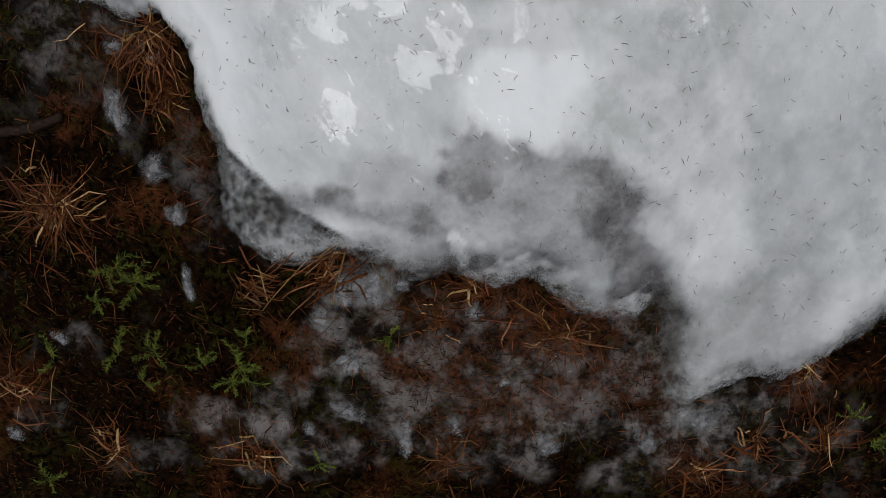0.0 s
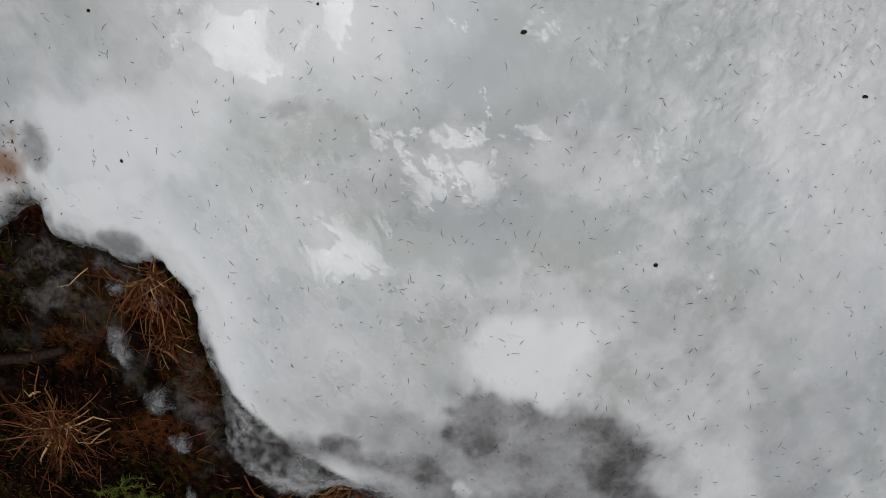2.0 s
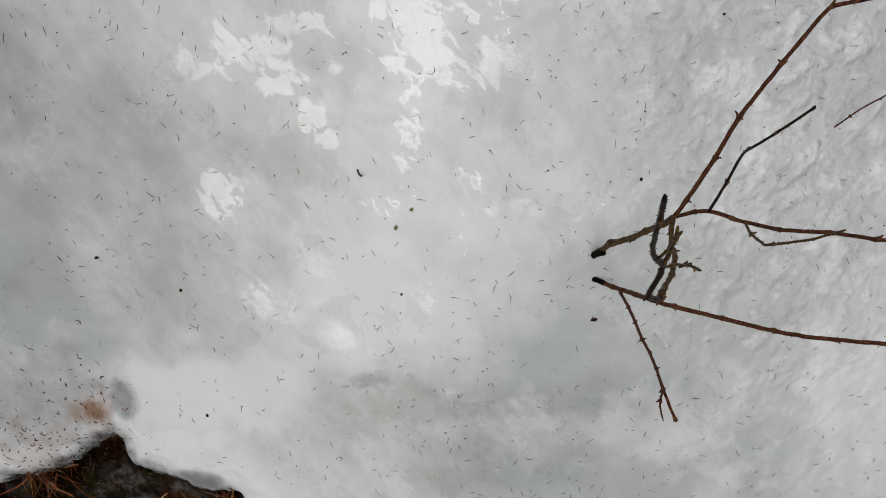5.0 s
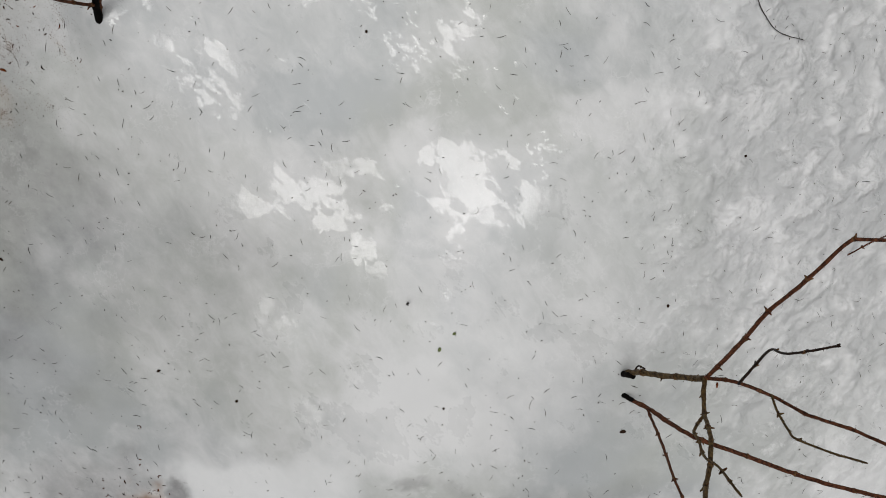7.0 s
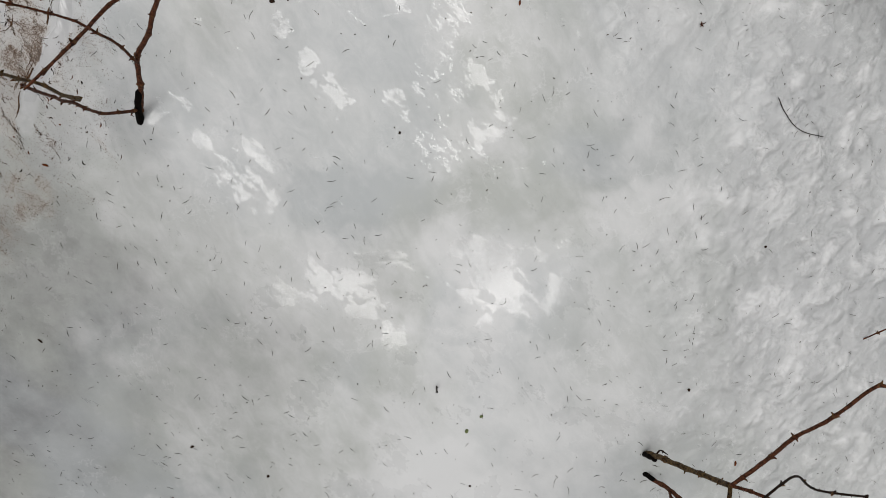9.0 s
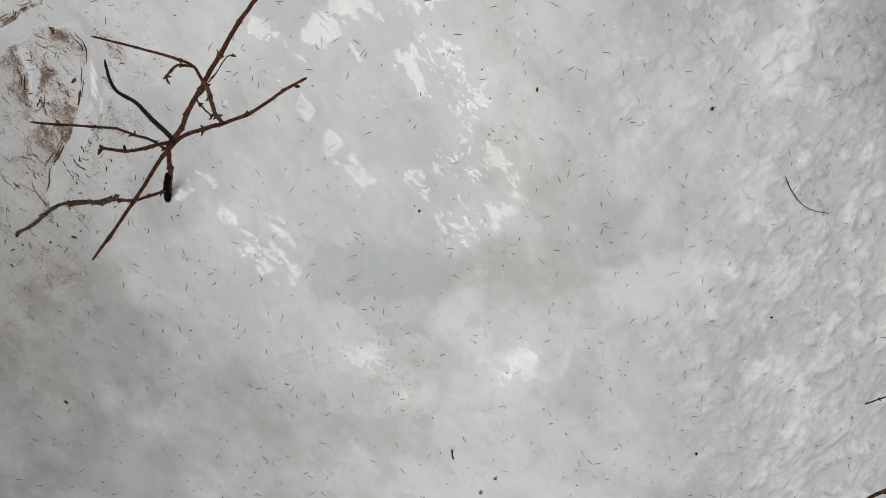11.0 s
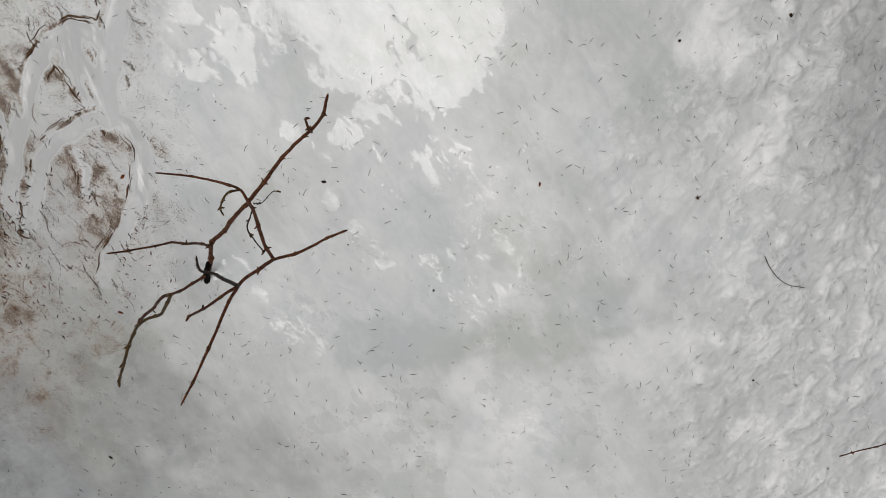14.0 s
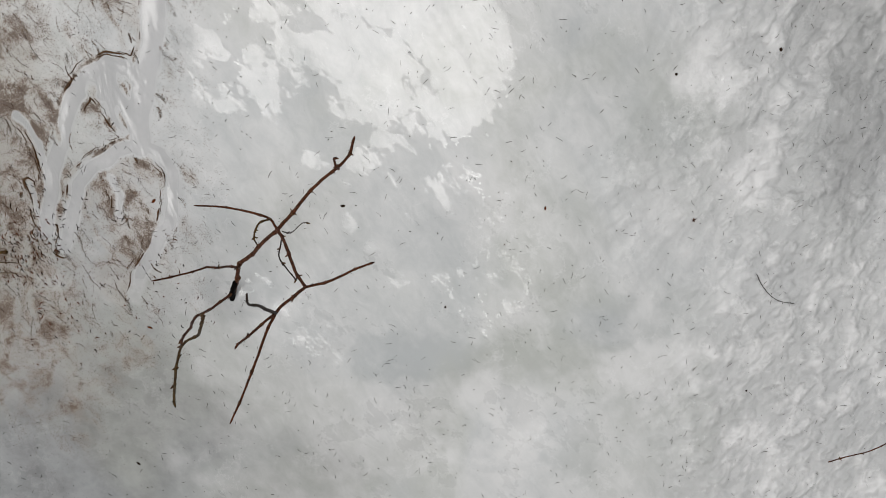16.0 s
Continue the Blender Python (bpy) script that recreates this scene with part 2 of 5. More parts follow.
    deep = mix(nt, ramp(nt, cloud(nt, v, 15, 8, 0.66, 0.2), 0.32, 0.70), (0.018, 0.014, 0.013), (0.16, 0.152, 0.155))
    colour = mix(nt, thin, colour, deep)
    rill = field(nt, "rill")
    colour = mix(nt, calc(nt, "MULTIPLY", rill, 0.80), colour, mix(nt, ramp(nt, clouds, 0.42, 0.60), (0.455, 0.455, 0.460), (0.545, 0.545, 0.550)))
    # Silt: a brown film in patches, and grains.
    silt = field(nt, "silt")
    blot = ramp(nt, cloud(nt, v, 19, 6, 0.62, 0.4), 0.42, 0.66)
    grit = ramp(nt, calc(nt, "ADD", cloud(nt, v, 420, 6, 0.80), calc(nt, "MULTIPLY", calc(nt, "MULTIPLY", silt, calc(nt, "ADD", blot, 0.45)), 0.19)), 0.63, 0.67)
    film = calc(nt, "MINIMUM", calc(nt, "MULTIPLY", ramp(nt, silt, 0.28, 0.95), calc(nt, "ADD", calc(nt, "MULTIPLY", blot, 0.62), 0.24)), 0.60)
    colour = mix(nt, film, colour, (0.330, 0.245, 0.170))
    colour = mix(nt, calc(nt, "MULTIPLY", ramp(nt, silt, 0.06, 0.30), grit), colour, (0.085, 0.048, 0.026))
    colour = mix(nt, field(nt, "stain"), colour, (0.20, 0.105, 0.05))
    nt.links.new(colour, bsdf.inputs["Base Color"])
    # A film of water, torn along the way it runs off.
    film_map = place(nt, (1.0, 0.50, 1.0), radians(-42))
    shed = calc(nt, "ADD", calc(nt, "MULTIPLY", cloud(nt, film_map, 23.0, 4, 0.55, 0.5), 0.85), calc(nt, "MULTIPLY", cloud(nt, film_map, 80.0, 9, 0.74, 0.4), 1.02))
    shed = calc(nt, "ADD", shed, calc(nt, "MULTIPLY", field(nt, "wet"), 0.38))
    gloss = ramp(nt, shed, 1.128, 1.163, 0.48, 0.085)
    gloss = calc(nt, "MINIMUM", gloss, ramp(nt, rill, 0.2, 0.9, 1.0, 0.17))
    nt.links.new(gloss, bsdf.inputs["Roughness"])
    bsdf.inputs["IOR"].default_value = 1.5
    bsdf.inputs["Specular IOR Level"].default_value = 1.0
    waves = calc(nt, "MULTIPLY", cloud(nt, streak, 9, 3, 0.45, 0.5), 0.75)
    fine = calc(nt, "MULTIPLY", cloud(nt, v, 130, 5, 0.7), 0.04)
    pits = calc(nt, "MULTIPLY", calc(nt, "ADD", calc(nt, "MULTIPLY", calc(nt, "MULTIPLY", puffs, ramp(nt, drifts, 0.35, 0.60, 0.45, 1.0)), 2.7), calc(nt, "ADD", calc(nt, "MULTIPLY", swells, 2.2), calc(nt, "MULTIPLY", lumps, 0.5))), crusty)
    runs = calc(nt, "MULTIPLY", cloud(nt, place(nt, (1.0, 0.35, 1.0), radians(-12)), 20, 3, 0.5, 0.6), calc(nt, "MULTIPLY", rill, 0.45))
    bump(nt, bsdf, calc(nt, "ADD", calc(nt, "ADD", waves, runs), calc(nt, "ADD", fine, pits)), 0.010, 0.8)
    sheer = calc(nt, "MULTIPLY", field(nt, "sheer"), ramp(nt, cloud(nt, v, 45, 6, 0.7), 0.3, 0.65, 1.12, 0.72))
    nt.links.new(calc(nt, "SUBTRACT", 1.0, calc(nt, "MINIMUM", sheer, 0.95)), bsdf.inputs["Alpha"])
    return m


def soil_material():
    m, nt, bsdf = material("peaty_forest_soil")
    v = place(nt)
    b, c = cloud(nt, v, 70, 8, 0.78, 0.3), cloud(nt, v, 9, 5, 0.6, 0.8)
    # Shade of the hollows is put into the colour: near-black where the bump dips.
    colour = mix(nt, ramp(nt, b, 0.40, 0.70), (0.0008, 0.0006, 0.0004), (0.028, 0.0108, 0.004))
    colour = mix(nt, calc(nt, "MULTIPLY", field(nt, "rust"), ramp(nt, b, 0.38, 0.62)), colour, (0.105, 0.035, 0.013))
    colour = mix(nt, calc(nt, "MULTIPLY", ramp(nt, c, 0.48, 0.62), ramp(nt, b, 0.45, 0.6)), colour, (0.022, 0.022, 0.0035))
    rime = calc(nt, "MULTIPLY", field(nt, "rime"), ramp(nt, cloud(nt, v, 15, 9, 0.68, 0.15), 0.43, 0.66, 0.03, 0.90))
    colour = mix(nt, rime, colour, (0.300, 0.272, 0.254))
    # Glints in the rime, put into the colour as pale specks.
    glint_speck = calc(nt, "MULTIPLY", ramp(nt, rime, 0.25, 0.7), ramp(nt, cloud(nt, v, 150, 5, 0.7), 0.60, 0.70))
    colour = mix(nt, glint_speck, colour, (0.52, 0.51, 0.51))
    nt.links.new(colour, bsdf.inputs["Base Color"])
    bsdf.inputs["Roughness"].default_value = 0.6
    bsdf.inputs["Specular IOR Level"].default_value = 0.01
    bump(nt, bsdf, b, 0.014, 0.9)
    return m


def plain(name, dark, light, scale, roughness=0.6, relief=0.0006, grain_stretch=(1, 1, 1), by_piece=0.0, shine=0.08):
    m, nt, bsdf = material(name)
    v = place(nt, grain_stretch)
    f = cloud(nt, v, scale, 5, 0.65, 0.3)
    colour = mix(nt, ramp(nt, f, 0.32, 0.68), dark, light)
    if by_piece < 0:
        hue = nt.nodes.new("ShaderNodeHueSaturation")
        nt.links.new(colour, hue.inputs["Color"])
        info = nt.nodes.new("ShaderNodeObjectInfo")
        nt.links.new(ramp(nt, info.outputs["Random"], 0.1, 1, 0.5, 1.4 - by_piece), hue.inputs["Value"])
        nt.links.new(ramp(nt, info.outputs["Random"], 0.3, 1, 1.15, 1.0), hue.inputs["Saturation"])
        colour = hue.outputs["Color"]
    elif by_piece:
        geo = nt.nodes.new("ShaderNodeNewGeometry")
        hue = nt.nodes.new("ShaderNodeHueSaturation")
        nt.links.new(colour, hue.inputs["Color"])
        nt.links.new(ramp(nt, geo.outputs["Random Per Island"], 0, 1, 1 - by_piece, 1 + by_piece), hue.inputs["Value"])
        colour = hue.outputs["Color"]
    nt.links.new(colour, bsdf.inputs["Base Color"])
    bsdf.inputs["Roughness"].default_value = roughness
    bsdf.inputs["Specular IOR Level"].default_value = shine
    bump(nt, bsdf, f, relief, 0.7)
    return m


ICE, SOIL = ice_material(), soil_material()
BARK = plain("red_brown_bark", (0.018, 0.0075, 0.0045), (0.130, 0.046, 0.022), 280, 0.5, 0.0008)
DARK_BARK = plain("wet_dark_bark", (0.007, 0.005, 0.004), (0.030, 0.015, 0.009), 150, 0.45, 0.0010)
GREEN_BARK = plain("olive_bark", (0.014, 0.0065, 0.003), (0.125, 0.078, 0.029), 240, 0.55, 0.0008)
SCAR = plain("pale_node_scar", (0.028, 0.012, 0.006), (0.13, 0.068, 0.028), 260, 0.6, 0.0005)
BLACK = plain("wet_black_stem_foot", (0.002, 0.002, 0.002), (0.007, 0.005, 0.004), 160, 0.6, 0.001, (1, 1, 1), 0.0, 0.02)
NEEDLE = plain("brown_spruce_needle", (0.020, 0.016, 0.013), (0.075, 0.062, 0.050), 90, 0.55, 0.0002, (1, 1, 1), 0.7)
STRAW = plain("dry_straw", (0.050, 0.016, 0.006), (0.25, 0.092, 0.030), 45, 0.4, 0.0003, (1, 1, 1), 0.5)
PALE_STRAW = plain("bleached_straw", (0.15, 0.085, 0.035), (0.43, 0.28, 0.14), 45, 0.5, 0.0003, (1, 1, 1), -0.4)
DEAD_STRAW = plain("dead_grass_straw", (0.035, 0.014, 0.006), (0.215, 0.088, 0.034), 30, 0.35, 0.0003, (1, 1, 1), -0.6, 0.25)
BROWN_STRAW = plain("rotting_straw", (0.020, 0.007, 0.003), (0.105, 0.037, 0.013), 45, 0.5, 0.0003, (1, 1, 1), -0.7)
RED_STRAW = plain("red_brown_straw", (0.018, 0.006, 0.003), (0.140, 0.042, 0.016), 40, 0.45, 0.0003, (1, 1, 1), -0.6, 0.15)
RUST = plain("rust_red_litter", (0.024, 0.007, 0.003), (0.135, 0.040, 0.014), 60, 0.6, 0.0003, (1, 1, 1), 0.85, 0.05)
MOSS = plain("dark_moss", (0.006, 0.006, 0.0015), (0.080, 0.066, 0.016), 14, 0.7, 0.0003, (1, 1, 1), 0.85, 0.05)
GREEN = plain("fresh_green_leaf", (0.030, 0.045, 0.006), (0.165, 0.190, 0.030), 70, 0.5, 0.0004, (1, 1, 1), 0.5)
LICHEN = plain("pale_green_lichen", (0.08, 0.10, 0.04), (0.26, 0.30, 0.15), 150, 0.8, 0.0008)
GRIT = plain("dark_brown_grit", (0.046, 0.024, 0.011), (0.18, 0.10, 0.052), 80, 0.7, 0.0003, (1, 1, 1), 0.6)
RIDGE = plain("dark_wet_silt", (0.030, 0.016, 0.009), (0.150, 0.085, 0.046), 300, 0.7, 0.001)
CRUMB = plain("dark_bark_crumb", (0.010, 0.006, 0.004), (0.050, 0.024, 0.013), 200, 0.6, 0.0006)


def old_snow():
    m, nt, bsdf = material("old_granular_snow")
    v = place(nt)
    f = cloud(nt, v, 24, 7, 0.66, 0.3)
    nt.links.new(mix(nt, ramp(nt, f, 0.30, 0.70), (0.10, 0.098, 0.098), (0.36, 0.36, 0.365)), bsdf.inputs["Base Color"])
    bsdf.inputs["Roughness"].default_value = 0.35
    bsdf.inputs["Specular IOR Level"].default_value = 0.35
    body = calc(nt, "ADD", field(nt, "body"), calc(nt, "MULTIPLY", calc(nt, "SUBTRACT", f, 0.5), 1.5))
    nt.links.new(ramp(nt, body, 0.05, 1.1, 0.0, 0.8), bsdf.inputs["Alpha"])
    bump(nt, bsdf, f, 0.004, 0.6)
    return m


SNOW = old_snow()


# ---- mesh helpers ----
def mesh_of(name, verts, faces, mat, soft_shade=True):
    me = bpy.data.meshes.new(name)
    me.from_pydata([tuple(map(float, v)) for v in verts] if isinstance(verts, list) else verts.tolist(), [], faces)
    me.materials.append(mat)
    if soft_shade:
        me.polygons.foreach_set("use_smooth", [True] * len(me.polygons))
    return me


def part(name, data, parent, label=""):
    ob = new(name, data)
    ob.parent = parent
    return tagged(ob, label) if label else ob


def empty_at(name, at):
    ob = new(name)
    ob.location = at
    ob.empty_display_size = 0.02
    return ob


def glide(points, steps=5):
    """A smooth line through the points."""
    p = [Vector(q) for q in points]
    p = [2 * p[0] - p[1]] + p + [2 * p[-1] - p[-2]]
    out = []
    for a, b, c, d in zip(p, p[1:], p[2:], p[3:]):
        for n in range(steps):
            t = n / steps
            out.append(0.5 * ((2 * b) + (c - a) * t + (2 * a - 5 * b + 4 * c - d) * t * t + (3 * b - a - 3 * c + d) * t ** 3))
    return out + [p[-2]]


def tube(line, radii, sides=8, verts=None, faces=None, cap=True):
    """Rings of vertices along the line, closed at both ends."""
    verts, faces = ([] if verts is None else verts), ([] if faces is None else faces)
    start = len(verts)
    side = None
    for n, (p, r) in enumerate(zip(line, radii)):
        ahead = (line[min(n + 1, len(line) - 1)] - line[max(n - 1, 0)]).normalized()
        side = ahead.orthogonal() if side is None else side - ahead * side.dot(ahead)
        side.normalize()
        other = ahead.cross(side)
        for k in range(sides):
            a = 2 * math.pi * k / sides
            verts.append(p + r * (math.cos(a) * side + math.sin(a) * other))
    for n in range(len(line) - 1):
        for k in range(sides):
            a, b = start + n * sides + k, start + n * sides + (k + 1) % sides
            faces.append((a, b, b + sides, a + sides))
    if cap:
        faces.append(tuple(start + k for k in reversed(range(sides))))
        faces.append(tuple(start + (len(line) - 1) * sides + k for k in range(sides)))
    return verts, faces


# ---- the ground and the ice ----
def stretched(lo, hi, step, far):
    mid = np.arange(lo, hi + step / 2, step)
    grow, out = step, []
    while sum(out) < far:
        grow *= 1.22
        out.append(grow)
    tail = np.cumsum(out)
    return np.r_[lo - tail[::-1], mid, mid[-1] + tail]


def sheet(name, xs, ys, height, keep, mat, fields):
    gx, gy = np.meshgrid(xs, ys)
    x, y = gx.ravel(), gy.ravel()
    z = height(x, y)
    nx, ny = len(xs), len(ys)
    a = (np.arange(ny - 1)[:, None] * nx + np.arange(nx - 1)[None, :]).ravel()
    quads = np.stack([a, a + 1, a + 1 + nx, a + nx], 1)
    if keep is not None:
        ok = keep(x, y)
        quads = quads[ok[quads].any(1)]
    used = np.zeros(len(x), bool)
    used[quads.ravel()] = True
    index = np.cumsum(used) - 1
    me = bpy.data.meshes.new(name)
    co = np.stack([x, y, z], 1)[used]
    me.vertices.add(len(co))
    me.vertices.foreach_set("co", co.ravel())
    q = index[quads]
    me.loops.add(q.size)
    me.loops.foreach_set("vertex_index", q.ravel().astype(np.int32))
    me.polygons.add(len(q))
    me.polygons.foreach_set("loop_start", np.arange(0, q.size, 4, dtype=np.int32))
    me.update(calc_edges=True)
    me.polygons.foreach_set("use_smooth", [True] * len(me.polygons))
    for key, f in fields.items():
        at = me.attributes.new(key, "FLOAT", "POINT")
        at.data.foreach_set("value", np.clip(f(co[:, 0], co[:, 1]), 0, 1).astype(np.float32))
    me.materials.append(mat)
    me.validate()
    return new(name, me)


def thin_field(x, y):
    """Where thin ice shows the dark bottom, plus broad faint darkening near the soil."""
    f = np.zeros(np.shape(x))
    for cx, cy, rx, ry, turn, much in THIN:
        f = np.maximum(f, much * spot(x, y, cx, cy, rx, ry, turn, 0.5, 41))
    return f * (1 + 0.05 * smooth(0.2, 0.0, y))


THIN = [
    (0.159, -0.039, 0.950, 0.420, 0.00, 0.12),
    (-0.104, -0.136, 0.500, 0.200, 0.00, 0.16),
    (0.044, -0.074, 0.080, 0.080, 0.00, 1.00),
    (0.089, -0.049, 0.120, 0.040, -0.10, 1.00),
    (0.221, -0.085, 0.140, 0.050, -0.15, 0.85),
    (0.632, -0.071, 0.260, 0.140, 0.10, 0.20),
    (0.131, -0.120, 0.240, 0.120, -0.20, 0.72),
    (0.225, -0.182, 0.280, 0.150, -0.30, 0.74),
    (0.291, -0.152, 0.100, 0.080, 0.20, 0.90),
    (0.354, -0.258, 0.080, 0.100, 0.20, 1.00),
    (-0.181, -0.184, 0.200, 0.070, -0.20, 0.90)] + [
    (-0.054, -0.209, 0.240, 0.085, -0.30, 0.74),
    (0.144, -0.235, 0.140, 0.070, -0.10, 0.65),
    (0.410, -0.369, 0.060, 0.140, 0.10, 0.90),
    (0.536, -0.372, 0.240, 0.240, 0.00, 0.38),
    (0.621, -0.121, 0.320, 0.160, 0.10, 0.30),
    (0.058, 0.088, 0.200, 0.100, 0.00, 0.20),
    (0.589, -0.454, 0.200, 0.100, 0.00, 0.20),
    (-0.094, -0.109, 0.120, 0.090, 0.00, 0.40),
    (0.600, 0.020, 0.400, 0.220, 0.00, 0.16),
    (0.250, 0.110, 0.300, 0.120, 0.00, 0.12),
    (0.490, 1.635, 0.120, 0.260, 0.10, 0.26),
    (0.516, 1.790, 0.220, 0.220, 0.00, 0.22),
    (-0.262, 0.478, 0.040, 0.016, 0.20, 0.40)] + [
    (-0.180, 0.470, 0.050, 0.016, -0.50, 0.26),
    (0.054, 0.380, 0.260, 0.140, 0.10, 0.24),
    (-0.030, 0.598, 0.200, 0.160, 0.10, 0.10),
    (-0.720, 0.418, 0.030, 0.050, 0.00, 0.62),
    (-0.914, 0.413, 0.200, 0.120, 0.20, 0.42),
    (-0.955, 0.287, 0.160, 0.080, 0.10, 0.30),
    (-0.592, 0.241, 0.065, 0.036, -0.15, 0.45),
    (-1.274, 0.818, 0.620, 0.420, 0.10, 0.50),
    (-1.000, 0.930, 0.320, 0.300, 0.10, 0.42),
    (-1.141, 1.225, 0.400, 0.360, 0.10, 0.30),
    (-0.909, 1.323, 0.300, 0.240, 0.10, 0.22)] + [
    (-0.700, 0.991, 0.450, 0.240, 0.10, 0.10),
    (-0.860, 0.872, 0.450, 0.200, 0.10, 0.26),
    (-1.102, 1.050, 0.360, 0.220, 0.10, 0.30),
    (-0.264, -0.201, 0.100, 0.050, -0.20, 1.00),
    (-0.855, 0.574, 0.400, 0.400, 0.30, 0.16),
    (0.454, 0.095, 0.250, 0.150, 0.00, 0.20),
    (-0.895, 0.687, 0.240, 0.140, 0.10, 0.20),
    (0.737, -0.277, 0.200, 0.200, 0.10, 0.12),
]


def silt_field(x, y):
    """Fine dirt that the meltwater left between the rills, thickest along their banks."""
    d = rill_distance(x, y)
    warp = 0.05 * fbm(x, y, 0.2, 3, 55)
    side = smooth(-0.66, -0.90, x + 0.35 * smooth(1.25, 0.75, y) + warp) * smooth(0.45, 1.1, y + warp) * (0.35 + 0.65 * smooth(0.85, 1.15, y + warp))
    u, v = 0.86 * x + 0.5 * y, 0.86 * y - 0.5 * x
    lines = smooth(0.12, 0.55, fbm(u + 0.01 * fbm(x, y, 0.05, 2, 58), 0.22 * v, 0.022, 4, 52))
    patch = smooth(-0.15, 0.45, fbm(x, y, 0.09, 4, 54))
    near = np.exp(-np.clip(d, 0, 9) / 0.025) * patch
    facing = smooth(0.1, 0.8, (d - rill_distance(x + 0.003, y - 0.001)) / 0.003)
    bank = np.exp(-((d - 0.002) / 0.004) ** 2) * facing * smooth(-0.15, 0.15, fbm(x, y, 0.05, 3, 56)) * smooth(-0.60, -0.80, x) * smooth(0.95, 1.25, y)
    f = side * (0.34 + 0.42 * smooth(-0.95, -1.2, x + warp) + 0.30 * patch + 0.75 * lines * (0.3 + 0.7 * patch) + 0.30 * near)
    return np.maximum(f * smooth(-0.006, 0.006, d), bank * 1.2) * close_by(x, y)


def crusty_field(x, y):
    return smooth(0.0, 0.35, x - 0.12 * (1.0 - y) + 0.12 * fbm(x, y, 0.3, 3, 14)) * (0.15 + 0.85 * smooth(0.1, 1.0, y + 0.1 * fbm(x, y, 0.25, 2, 15)))


MILK_SHORE = [
    (0.430, 0.003, 0.111, 0.074, 0.0, 0.45),
    (0.466, -0.185, 0.115, 0.128, 0.0, 0.40),
    (0.167, 0.048, 0.178, 0.083, 0.0, 0.30),
    (0.357, 0.028, 0.158, 0.043, 0.0, -0.40),
    (0.588, -0.114, 0.077, 0.194, 0.0, -0.35),
    (0.779, -0.085, 0.079, 0.197, 0.0, -0.40),
    (0.702, -0.265, 0.080, 0.080, 0.0, -0.30),
    (0.309, -0.016, 0.122, 0.043, 0.0, -0.30),
    (0.528, -0.283, 0.131, 0.066, 0.0, -0.40),
    (0.767, -0.333, 0.082, 0.082, 0.0, 0.30),
]
MILK_BEND = [
    (0.145, 0.129, 0.139, 0.104, 0.0, 0.35),
    (0.274, 0.414, 0.156, 0.112, 0.0, 0.30),
    (0.485, 0.493, 0.093, 0.069, 0.0, 0.35),
    (0.640, 0.420, 0.097, 0.121, 0.0, 0.30),
    (0.108, 0.473, 0.140, 0.054, 0.0, -0.40),
    (0.406, 0.528, 0.068, 0.102, 0.0, -0.35),
    (0.188, 0.262, 0.170, 0.057, 0.0, -0.40),
    (0.373, 0.205, 0.165, 0.071, 0.0, -0.35),
    (-0.163, 0.430, 0.133, 0.033, 0.0, -0.35),
]
MILK_SHRUB = [
    (0.192, 0.414, 0.134, 0.089, 0.0, 0.35),
    (0.522, 0.461, 0.096, 0.108, 0.0, 0.35),
    (0.397, 0.255, 0.096, 0.096, 0.0, 0.35),
    (0.052, 0.493, 0.161, 0.054, 0.0, -0.35),
    (-0.118, 0.483, 0.130, 0.043, 0.0, -0.30),
    (0.059, 0.275, 0.226, 0.090, 0.0, -0.40),
    (0.464, 0.365, 0.072, 0.169, 0.0, -0.35),
    (0.185, 0.528, 0.109, 0.044, 0.0, -0.25),
    (-0.295, 0.574, 0.131, 0.087, 0.0, 0.20),
]
MILK_MIDDLE = [
    (0.330, 0.969, 0.075, 0.050, 0.0, 0.40),
    (0.255, 1.129, 0.096, 0.072, 0.0, 0.30),
    (-0.080, 0.769, 0.139, 0.116, 0.0, 0.25),
    (-0.245, 0.636, 0.181, 0.109, 0.0, 0.30),
    (-0.146, 1.170, 0.160, 0.048, 0.0, -0.18),
    (-0.262, 0.976, 0.089, 0.067, 0.0, -0.35),
    (-0.938, 0.620, 0.178, 0.096, 0.0, -0.70),
    (-0.927, 0.784, 0.130, 0.104, 0.0, -0.40),
    (-0.067, 0.957, 0.067, 0.056, 0.0, -0.30),
    (-0.379, 0.836, 0.117, 0.070, 0.0, -0.30),
]
MILK_FAR = [
    (0.277, 1.499, 0.074, 0.050, 0.0, 0.45),
    (0.072, 1.128, 0.119, 0.072, 0.0, 0.30),
    (-0.194, 0.987, 0.094, 0.141, 0.0, 0.30),
    (0.316, 0.962, 0.067, 0.053, 0.0, 0.35),
    (0.417, 1.546, 0.079, 0.144, 0.0, -0.80),
    (-0.198, 1.160, 0.169, 0.056, 0.0, -0.15),
    (-0.033, 1.246, 0.114, 0.068, 0.0, -0.25),
    (-0.416, 1.147, 0.126, 0.057, 0.0, -0.30),
    (0.222, 1.041, 0.064, 0.089, 0.0, -0.30),
]
MILK_END = [
    (0.275, 1.507, 0.084, 0.070, 0.0, 0.40),
    (0.145, 1.695, 0.077, 0.077, 0.0, 0.40),
    (0.090, 1.608, 0.102, 0.064, 0.0, -0.35),
    (0.476, 1.608, 0.090, 0.195, 0.0, -0.80),
    (0.330, 1.537, 0.050, 0.100, 0.0, -0.40),
    (-0.245, 1.239, 0.227, 0.088, 0.0, -0.15),
    (-0.046, 1.637, 0.072, 0.072, 0.0, 0.20),
]
